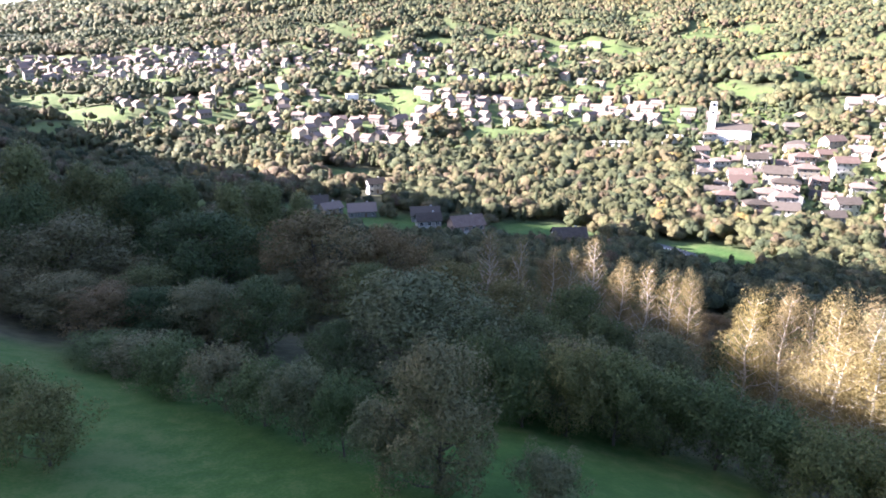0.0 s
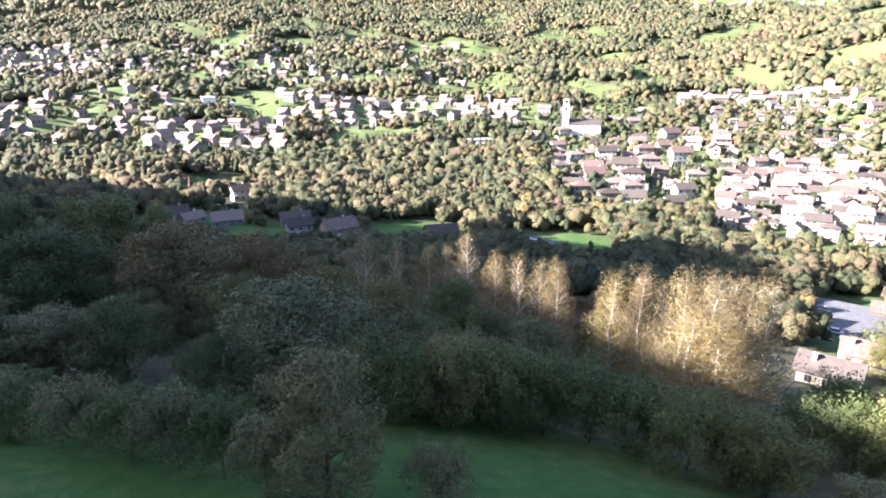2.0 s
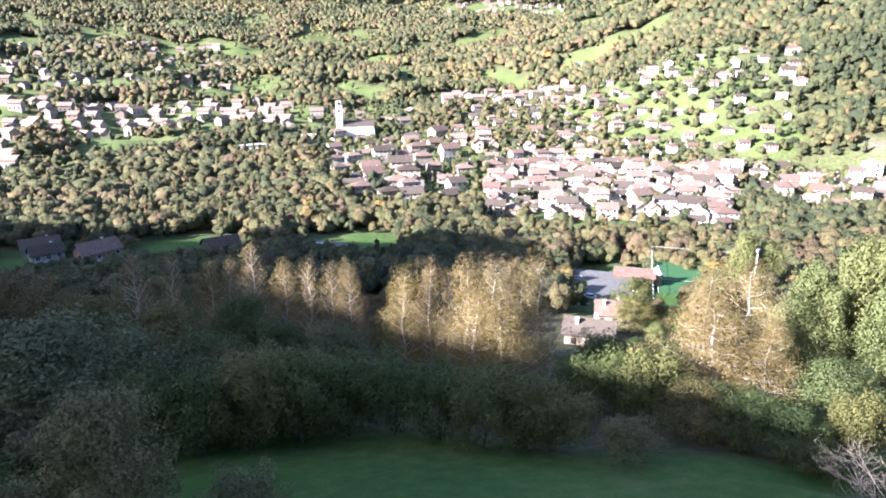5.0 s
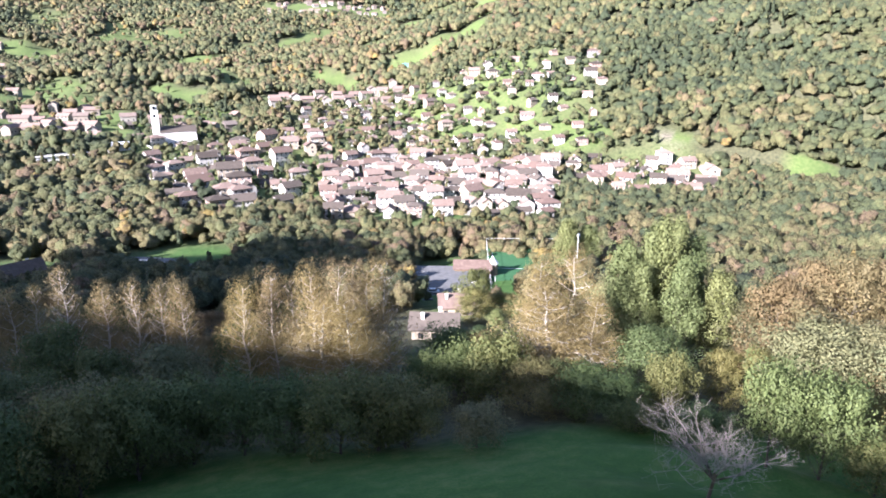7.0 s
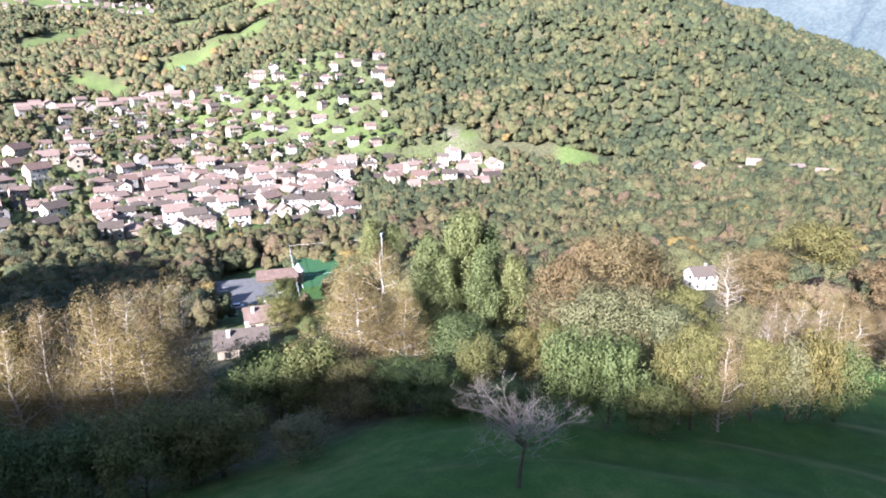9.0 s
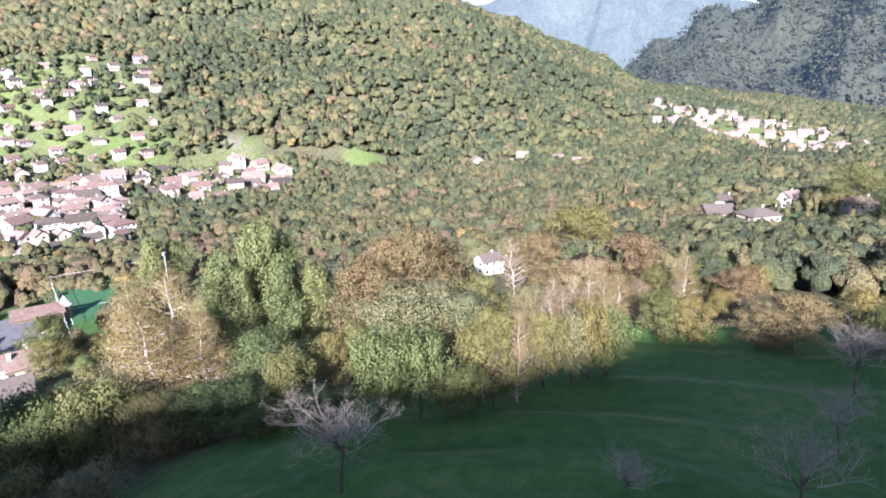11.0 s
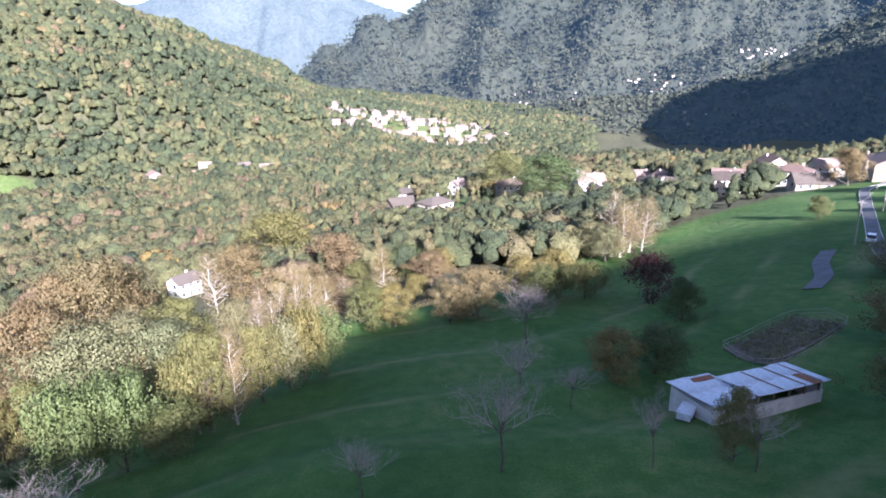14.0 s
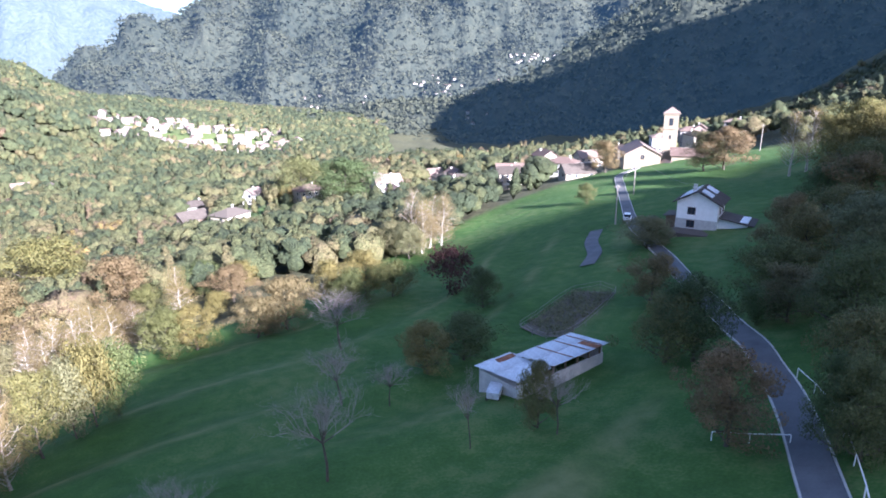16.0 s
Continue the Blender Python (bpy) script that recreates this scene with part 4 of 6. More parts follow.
tree("shrub", 37.8, 43.1, 6.5, 0.92, "scrub below the birches")
tree("shrub", 38.4, 40.0, 5.2, 0.91, "scrub below the birches")
tree("shrub", 56.5, 23.3, 3.2, 1.42, "scrub below the birches")
# lit trees at the wood edge
tree("bright_tree", 71.5, 19.1, 8.3, 0.71, "lit trees at the wood edge")
tree("bright_tree", 72.4, 15.3, 9.0, 0.85, "lit trees at the wood edge")
tree("autumn_tree", 79.2, 11.3, 13.3, 0.99, "lit trees at the wood edge")
tree("grey_tree", 77.7, 6.8, 12.9, 0.91, "lit trees at the wood edge")
tree("autumn_tree", 75.9, 4.4, 11.6, 0.78, "lit trees at the wood edge")
tree("autumn_tree", 96.0, 19.6, 15.7, 0.79, "lit trees at the wood edge")
tree("autumn_tree", 97.2, 23.6, 13.5, 0.77, "lit trees at the wood edge")
tree("autumn_tree", 111.3, 12.8, 19.3, 0.72, "lit trees at the wood edge")
tree("autumn_tree", 112.7, 17.4, 17.8, 0.73, "lit trees at the wood edge")
tree("autumn_tree", 117.6, 9.2, 17.3, 0.62, "lit trees at the wood edge")
tree("bright_tree", 100.0, 0.8, 11.0, 0.99, "lit trees at the wood edge")
tree("bright_tree", 62.6, -1.5, 11.6, 0.61, "lit trees at the wood edge")
tree("birch", 63.5, -4.2, 12.2, 0.74, "lit trees at the wood edge")
tree("bright_tree", 67.7, -7.6, 9.5, 0.68, "lit trees at the wood edge")
tree("grey_shrub", 69.6, -11.1, 7.7, 0.56, "lit trees at the wood edge")
tree("bright_shrub", 71.4, -13.5, 8.5, 0.54, "lit trees at the wood edge")
tree("shrub", 74.0, -16.5, 7.5, 0.69, "lit trees at the wood edge")
tree("bright_shrub", 63.0, 0.9, 8.1, 0.55, "lit trees at the wood edge")
tree("birch", 63.4, -0.3, 12.2, 0.61, "lit trees at the wood edge")
tree("thin_birch", 91.4, -10.6, 11.5, 1.08, "lit trees at the wood edge")
tree("thin_birch", 93.9, -14.2, 12.7, 1.01, "lit trees at the wood edge")
tree("thin_birch", 95.5, -17.1, 11.8, 1.01, "lit trees at the wood edge")
tree("birch", 89.2, -12.3, 10.5, 1.16, "lit trees at the wood edge")
tree("birch", 90.7, -15.5, 10.5, 1.19, "lit trees at the wood edge")
tree("birch", 96.8, -20.6, 12.8, 1.14, "lit trees at the wood edge")
tree("thin_birch", 139.8, -7.9, 15.4, 1.50, "lit trees at the wood edge")
tree("autumn_tree", 147.4, -13.7, 14.1, 1.06, "lit trees at the wood edge")
tree("shrub", 53.2, 9.9, 8.1, 0.65, "lit trees at the wood edge")
tree("shrub", 54.7, 6.1, 7.8, 0.70, "lit trees at the wood edge")
tree("shrub", 56.1, 2.2, 4.6, 1.02, "lit trees at the wood edge")
tree("grey_tree", 75.1, 11.9, 9.9, 1.08, "lit trees at the wood edge")
tree("shrub", 57.3, 16.9, 3.8, 1.32, "lit trees at the wood edge")
tree("grey_tree", 73.6, 10.2, 13.2, 1.15, "lit trees at the wood edge", "broad willow with drooping grey-green leaves")
tree("grey_tree", 75.5, 3.2, 12.0, 1.05, "lit trees at the wood edge", "broad willow with drooping grey-green leaves")
# trees along the wood edge
tree("birch", 109.2, -13.1, 10.9, 1.27, "trees along the wood edge")
tree("birch", 110.6, -17.8, 11.1, 1.16, "trees along the wood edge")
tree("thin_birch", 111.0, -21.0, 11.5, 1.24, "trees along the wood edge")
tree("birch", 111.1, -25.5, 9.6, 1.74, "trees along the wood edge")
tree("birch", 111.9, -30.5, 8.9, 1.85, "trees along the wood edge")
tree("autumn_tree", 145.2, -37.7, 13.4, 1.17, "trees along the wood edge")
tree("birch", 121.2, -41.0, 12.3, 1.29, "trees along the wood edge")
tree("bright_tree", 96.5, -34.6, 7.7, 1.27, "trees along the wood edge")
tree("bright_tree", 96.8, -30.0, 8.7, 1.12, "trees along the wood edge")
tree("autumn_tree", 123.8, -53.7, 8.3, 1.38, "trees along the wood edge")
tree("autumn_tree", 92.6, -49.3, 9.8, 1.04, "trees along the wood edge")
tree("autumn_tree", 93.5, -44.0, 7.4, 1.13, "trees along the wood edge")
tree("bright_tree", 97.0, -62.3, 9.4, 1.16, "trees along the wood edge")
tree("bright_tree", 96.7, -69.6, 9.8, 1.00, "trees along the wood edge")
tree("thin_birch", 114.0, -97.5, 17.0, 1.14, "trees along the wood edge")
tree("thin_birch", 112.9, -101.8, 14.4, 1.36, "trees along the wood edge")
tree("birch", 110.8, -104.0, 14.1, 1.38, "trees along the wood edge")
tree("birch", 111.2, -97.7, 14.1, 1.36, "trees along the wood edge")
tree("grey_tree", 117.1, -93.8, 9.1, 1.18, "trees along the wood edge")
tree("grey_tree", 111.8, -93.9, 8.6, 1.21, "trees along the wood edge")
tree("red_shrub", 76.6, -73.7, 8.2, 1.03, "trees along the wood edge")
tree("bright_tree", 182.8, -28.5, 18.4, 1.42, "trees along the wood edge")
tree("autumn_tree", 181.5, -56.3, 8.3, 1.68, "trees along the wood edge")
tree("autumn_tree", 127.1, 15.5, 18.7, 0.85, "trees along the wood edge")
tree("autumn_tree", 125.6, 10.5, 16.5, 0.86, "trees along the wood edge")
tree("round_tree", 258.6, -152.1, 19.3, 1.33, "trees along the wood edge")
tree("round_tree", 206.4, -141.1, 20.6, 1.27, "trees along the wood edge")
tree("bright_shrub", 89.7, -61.1, 6.2, 1.09, "trees along the wood edge")
tree("shrub", 87.3, -69.0, 6.0, 1.09, "trees along the wood edge")
# meadow trees
tree("bare_tree", 38.2, 10.3, 9.4, 0.92, "meadow trees")
tree("bare_tree", 68.2, -44.3, 9.2, 0.95, "meadow trees", "leafless spreading tree with a dark ivy-clad trunk")
tree("bare_tree", 49.6, -31.9, 6.9, 0.85, "meadow trees")
tree("bare_tree", 36.1, -21.5, 8.1, 0.82, "meadow trees")
tree("bare_tree", 36.6, -10.2, 4.9, 0.90, "meadow trees")
tree("bright_tree", 48.7, -43.3, 6.0, 1.29, "meadow trees")
tree("round_tree", 48.2, -48.8, 6.0, 1.20, "meadow trees")
tree("round_tree", 63.6, -68.8, 6.5, 0.92, "meadow trees")
tree("round_tree", 91.3, -138.9, 5.6, 0.90, "meadow trees")
tree("autumn_tree", 14.2, -41.3, 7.4, 0.96, "meadow trees")
tree("round_tree", 26.1, -55.5, 7.7, 0.95, "meadow trees")
tree("round_tree", 23.4, -55.9, 8.6, 0.83, "meadow trees")
tree("autumn_tree", 36.5, -71.8, 6.9, 1.17, "meadow trees")
tree("grey_tree", 51.4, -98.1, 5.6, 1.87, "meadow trees")
tree("round_tree", 28.8, -38.3, 6.4, 0.53, "meadow trees")
tree("bare_tree", 26.5, -38.0, 6.0, 0.65, "meadow trees")
tree("bare_tree", 31.0, -32.2, 6.8, 0.45, "meadow trees")
tree("bare_tree", 45.9, -35.4, 5.2, 0.82, "meadow trees")
# trees by the church
tree("autumn_tree", 74.6, -184.0, 12.4, 1.24, "trees by the church")
tree("autumn_tree", 80.2, -183.6, 11.6, 1.07, "trees by the church")
tree("autumn_tree", 123.8, -199.7, 11.7, 1.08, "trees by the church")
tree("thin_birch", 50.1, -162.5, 16.3, 1.09, "trees by the church")
tree("thin_birch", 47.4, -165.3, 15.8, 1.26, "trees by the church")
tree("bright_tree", 36.9, -160.8, 14.6, 1.14, "trees by the church")
tree("bright_tree", 35.9, -145.6, 13.3, 1.01, "trees by the church")
tree("bright_tree", 30.7, -146.8, 13.1, 1.03, "trees by the church")
# wood on the hill
tree("round_tree", 22.4, -72.6, 7.8, 1.01, "wood on the hill")
tree("round_tree", 23.9, -88.8, 7.6, 1.24, "wood on the hill")
tree("autumn_tree", 18.8, -67.4, 6.2, 1.14, "wood on the hill")
tree("round_tree", 12.0, -60.8, 8.9, 0.87, "wood on the hill")
tree("grey_tree", 15.1, -78.6, 9.6, 1.08, "wood on the hill")
tree("round_tree", 22.6, -97.4, 8.1, 1.13, "wood on the hill")
tree("shrub", 21.5, -66.8, 3.5, 1.02, "wood on the hill")
tree("autumn_tree", 27.4, -92.0, 9.5, 0.89, "wood on the hill")
tree("round_tree", 8.2, -47.3, 8.0, 0.71, "wood on the hill")
tree("autumn_tree", 25.9, -115.1, 9.8, 1.17, "wood on the hill")
tree("poplar", 27.0, -114.9, 7.5, 1.46, "wood on the hill")
tree("round_tree", 20.7, -77.3, 5.1, 1.45, "wood on the hill")
tree("round_tree", 7.8, -42.3, 6.5, 0.66, "wood on the hill")
tree("grey_tree", 14.2, -64.4, 6.5, 1.11, "wood on the hill")
tree("round_tree", 24.1, -119.6, 9.9, 1.12, "wood on the hill")
tree("round_tree", 29.9, -116.2, 8.9, 0.95, "wood on the hill")
tree("shrub", 5.7, -42.8, 3.0, 1.29, "wood on the hill")
tree("round_tree", 6.3, -41.5, 6.8, 0.68, "wood on the hill")
# trees by the sports ground
tree("bright_tree", 109.5, 87.2, 12.7, 0.92, "trees by the sports ground")
tree("bright_tree", 105.3, 86.0, 8.9, 1.11, "trees by the sports ground")
tree("round_tree", 115.1, 83.2, 6.3, 1.47, "trees by the sports ground")
tree("round_tree", 115.8, 78.7, 4.9, 1.83, "trees by the sports ground")
tree("poplar", 99.5, 74.1, 5.1, 1.95, "trees by the sports ground")
tree("shrub", 77.2, 63.6, 4.3, 1.43, "trees by the sports ground")
tree("round_tree", 88.5, 68.6, 3.5, 2.40, "trees by the sports ground")


# ---- the wood between the meadow and the valley ----
def fill_wood():
    rng = random.Random(11)
    taken = [ob.matrix_basis.translation.copy() for ob in list(scene.objects) if ob.get("category") in ("tree", "shrub")]
    for ring in (80, 91, 102, 113, 124, 136, 148):
        for k in range(int(ring * radians(205) / 11)):
            az = -42 + k * math.degrees(11 / ring) + rng.uniform(-2, 2)
            r = ring + rng.uniform(-4, 4)
            edge = float(NEAR_EDGE(np.array([az]))[0]) + 9
            if r < edge or (43 < az < 59 and r > 84) or az > 141 or (88 < az < 104 and r > 118) or (120 < az and r > 130):
                continue
            p = at(az, r)
            if any((p - q).length < 6.5 for q in taken):
                continue
            taken.append(p)
            low = 0.62 if 30 < az < 64 else 1.0
            if az < 30:
                kind = rng.choice(("round_tree", "round_tree", "grey_tree", "autumn_tree", "shrub"))
            elif az < 62:
                kind = rng.choice(("shrub", "shrub", "grey_shrub", "round_tree"))
            else:
                kind = rng.choice(("autumn_tree", "autumn_tree", "bright_tree", "grey_tree", "round_tree", "bright_shrub"))
            tall = rng.uniform(3.0, 4.5) if "shrub" in kind else rng.uniform(6.0, 9.5) * low
            tree(kind, p.x, p.y, tall, rng.uniform(0.85, 1.2), "trees of the slope")


fill_wood()


# ---- houses ----
def prism(name, mat, w, d, h, rise):
    """Walls under a gable: ridge along x, gables at both ends."""
    bm = bmesh.new()
    a, b = w / 2, d / 2
    v = [bm.verts.new(p) for p in ((-a, -b, -2.5), (a, -b, -2.5), (a, b, -2.5), (-a, b, -2.5), (-a, -b, h), (a, -b, h), (a, b, h), (-a, b, h), (-a, 0, h + rise), (a, 0, h + rise))]
    for f in ((3, 2, 1, 0), (0, 1, 5, 4), (2, 3, 7, 6), (1, 2, 6, 9, 5), (3, 0, 4, 8, 7), (4, 5, 9, 8), (6, 7, 8, 9)):
        bm.faces.new([v[i] for i in f])
    return from_bm(name, bm, mat)


def gable_roof(name, mat, w, d, h, rise, over=0.6, thick=0.22):
    bm = bmesh.new()
    a, b = w / 2 + over, d / 2 + over
    drop = rise * over / (d / 2)
    for s in (-1, 1):
        lo, hi = h - drop + 0.03, h + rise + 0.03
        pts = [(-a, s * b, lo), (a, s * b, lo), (a, 0, hi), (-a, 0, hi)]
        low = [bm.verts.new(p) for p in pts]
        up = [bm.verts.new((x, y, z + thick)) for x, y, z in pts]
        for f in ((0, 1, 2, 3),):
            bm.faces.new([low[i] for i in f][::-s])
            bm.faces.new([up[i] for i in f][::s])
        for i in range(4):
            j = (i + 1) % 4
            bm.faces.new([low[i], low[j], up[j], up[i]])
    bmesh.ops.recalc_face_normals(bm, faces=bm.faces)
    return from_bm(name, bm, mat)


def hip_roof(name, mat, w, d, h, rise, over=0.7):
    bm = bmesh.new()
    a, b, k = w / 2 + over, d / 2 + over, max(0.2, (w - d) / 2)
    v = [bm.verts.new(p) for p in ((-a, -b, h), (a, -b, h), (a, b, h), (-a, b, h), (-a, -b, h + 0.2), (a, -b, h + 0.2), (a, b, h + 0.2), (-a, b, h + 0.2), (-k, 0, h + rise), (k, 0, h + rise))]
    for f in ((3, 2, 1, 0), (0, 1, 5, 4), (1, 2, 6, 5), (2, 3, 7, 6), (3, 0, 4, 7), (4, 5, 9, 8), (6, 7, 8, 9), (5, 6, 9), (7, 4, 8)):
        bm.faces.new([v[i] for i in f])
    return from_bm(name, bm, mat)


def window_mesh(wd, ht, frame_mat):
    """A window in the -y wall: a frame round a dark pane, standing a little proud of the wall."""
    me = boxes("window", frame_mat, (-wd / 2 - 0.08, -0.05, -0.08, wd / 2 + 0.08, 0.1, 0.0), (-wd / 2 - 0.08, -0.05, ht, wd / 2 + 0.08, 0.1, ht + 0.08),
               (-wd / 2 - 0.08, -0.05, 0, -wd / 2, 0.1, ht), (wd / 2, -0.05, 0, wd / 2 + 0.08, 0.1, ht), (-0.03, -0.04, 0, 0.03, 0.1, ht))
    return me


WIN_FRAME = window_mesh(1.3, 1.4, WHITE_PAINT)
WIN_PANE = boxes("pane", GLASS, (-0.65, -0.02, 0, 0.65, 0.09, 1.4))
DOOR_SLAB = boxes("door", WOOD, (-0.55, -0.04, 0, 0.55, 0.09, 2.1))
CHIMNEY = boxes("chimney", CONCRETE, (-0.35, -0.35, 0, 0.35, 0.35, 1.6), (-0.45, -0.45, 1.6, 0.45, 0.45, 1.75))
BALCONY = boxes("balcony", CONCRETE, (-2.0, -1.2, 0, 2.0, 0.0, 0.18), (-2.0, -1.2, 0.18, 2.0, -1.12, 1.0))


def house(w, d, storeys, rise, wall_mat, roof_mat, hip, label, far=False, category="house", balcony=False):
    h = 2.9 * storeys
    root = thing("house", label, category)
    if hip:
        part("wall", boxes("wall", wall_mat, (-w / 2, -d / 2, -2.5, w / 2, d / 2, h)), root)
        roof = part("roof", hip_roof("roof", roof_mat, w, d, h, rise), root)
    else:
        part("wall", prism("wall", wall_mat, w, d, h, rise), root)
        roof = part("roof", gable_roof("roof", roof_mat, w, d, h, rise), root)
    ch = part("chimney", CHIMNEY, roof)
    ch.matrix_basis = pose(w * 0.22, d * 0.16, h + rise * 0.55)
    n = max(2, int(w / 3.2))
    for s in range(storeys):
        for i in range(n):
            x = (i - (n - 1) / 2) * w / n
            if s == 0 and i == n // 2:
                part("door", DOOR_SLAB, root).matrix_basis = pose(x, -d / 2, 0.05)
                continue
            win = part("window", WIN_PANE if far else WIN_FRAME, root)
            win.matrix_basis = pose(x, -d / 2, 0.9 + 2.9 * s)
            if not far:
                part("pane", WIN_PANE, win)
    if not far:
        for s in range(storeys):
            for side in (-1, 1):
                win = part("window", WIN_PANE, root)
                win.matrix_basis = pose(side * w / 2, -d * 0.12, 0.9 + 2.9 * s, 0, 0, 90 * side)
    if balcony:
        part("balcony", BALCONY, root).matrix_basis = pose(-w * 0.2, -d / 2, 2.75)
    return root


WALLS = ("white", "cream", "pink", "grey")
HOUSES = {}


def place_house(style, x, y, turn, group, scale=1.0, lift=0.4):
    """One house of a style (walls, roof, storeys, breadth, hipped, far) on the ground."""
    wall, roof, storeys, w, hip, far = style
    z = ground_z(x, y) + lift
    m = pose(x, y, z, 0, 0, turn) @ Matrix.Diagonal((scale, scale, scale, 1))
    if style not in HOUSES:
        label = "%s plastered %s house with a %s %s roof" % (WALLS[wall], ("low", "two-storey", "tall three-storey")[storeys - 1], ("terracotta", "grey-brown")[roof], ("gabled", "hipped")[hip])
        HOUSES[style] = house(w, w * 0.72, storeys, w * (0.20 if hip else 0.24), PLASTER[wall], (TILES, SLATE)[roof], hip, label, far, balcony=storeys > 1 and not far)
        ob = HOUSES[style]
    else:
        ob = copy_thing(HOUSES[style], Matrix.Identity(4))
    ob.matrix_basis = m
    ob["group"] = group
    BUILT.append((x, y))
    return ob


BUILT = []


def quarter(group, az0, az1, r0, r1, count, apart, seed, far=False, tall=0.6, big=1.0, slant=0.0):
    """A quarter of the town: houses set along the slope, facing the valley."""
    rng = random.Random(seed)
    made = tries = 0
    while made < count and tries < count * 60:
        tries += 1
        az, f = rng.uniform(az0, az1), rng.random()
        r = r0 + (r1 - r0) * f + slant * (az - (az0 + az1) / 2)
        x, y = r * math.sin(radians(az)), r * math.cos(radians(az))
        if any(abs(x - u) < apart and abs(y - v) < apart for u, v in BUILT):
            continue
        style = (rng.choices((0, 1, 2, 3), (5, 4, 2, 1))[0], 0 if rng.random() < 0.68 else 1, 2 if rng.random() < tall else rng.choice((1, 1, 2) if far else (1, 1, 3)), rng.choice((10, 13)), int(rng.random() < 0.35), far)
        place_house(style, x, y, -az + rng.choice((0, 0, 90, 0)) + rng.gauss(14, 12), group, big * rng.uniform(0.85, 1.15), 0.2)
        made += 1


quarter("old town houses", 37, 58, 305, 450, 150, 9.2, 1, tall=0.6, big=0.84)
quarter("houses by the old town", 22.5, 37, 335, 520, 46, 15, 2, tall=0.4, big=1.0)
quarter("houses above the old town", 34, 62, 455, 640, 110, 13, 4, far=True, tall=0.3, big=0.74)
quarter("houses at the town's end", 58, 72, 382, 470, 34, 13, 5, tall=0.3, big=0.92)
quarter("houses below the church", 134, 147, 235, 310, 9, 18, 19, tall=0.3, big=0.8)
quarter("houses behind the church", 145, 164, 285, 345, 12, 13, 17, tall=0.4, big=0.8)
for az, r, style, turn in ((-1.4, 240, (0, 1, 2, 10, 0, False), 10), (2.2, 232, (2, 0, 2, 13, 0, False), 20), (-12, 300, (0, 1, 1, 13, 0, False), 12), (-10.6, 285, (1, 0, 1, 10, 0, False), 40),
                           (-7.7, 278, (3, 0, 1, 13, 0, False), 12), (-1.7, 268, (3, 1, 1, 13, 0, False), 5), (-6.3, 335, (0, 1, 2, 10, 0, False), 25), (12, 236, (3, 1, 1, 13, 0, False), 0),
                           (28.3, 352, (1, 0, 3, 13, 1, False), -20), (29.6, 338, (0, 1, 2, 13, 0, False), -20), (46.5, 352, (0, 0, 1, 13, 0, False), -40), (90.6, 176, (0, 1, 2, 10, 0, False), -55),
                           (113.9, 252, (1, 1, 2, 13, 1, False), -70), (110.6, 278, (2, 1, 1, 13, 0, False), -80), (111.0, 318, (3, 1, 1, 13, 1, False), -100), (120.9, 292, (1, 0, 2, 13, 1, False), -95), (116.0, 330, (0, 0, 2, 10, 0, False), -60),
                           (128.1, 290, (0, 0, 2, 13, 0, False), -110), (128.9, 270, (0, 0, 1, 10, 0, False), -20), (126.9, 300, (2, 0, 2, 10, 0, False), -80), (132.6, 330, (2, 0, 1, 13, 0, False), -120), (133.8, 300, (0, 1, 1, 13, 1, False), -100)):
    p = at(az, r)
    place_house(style, p.x, p.y, turn, "houses in the valley", 0.72 if r == 176 else 0.95)


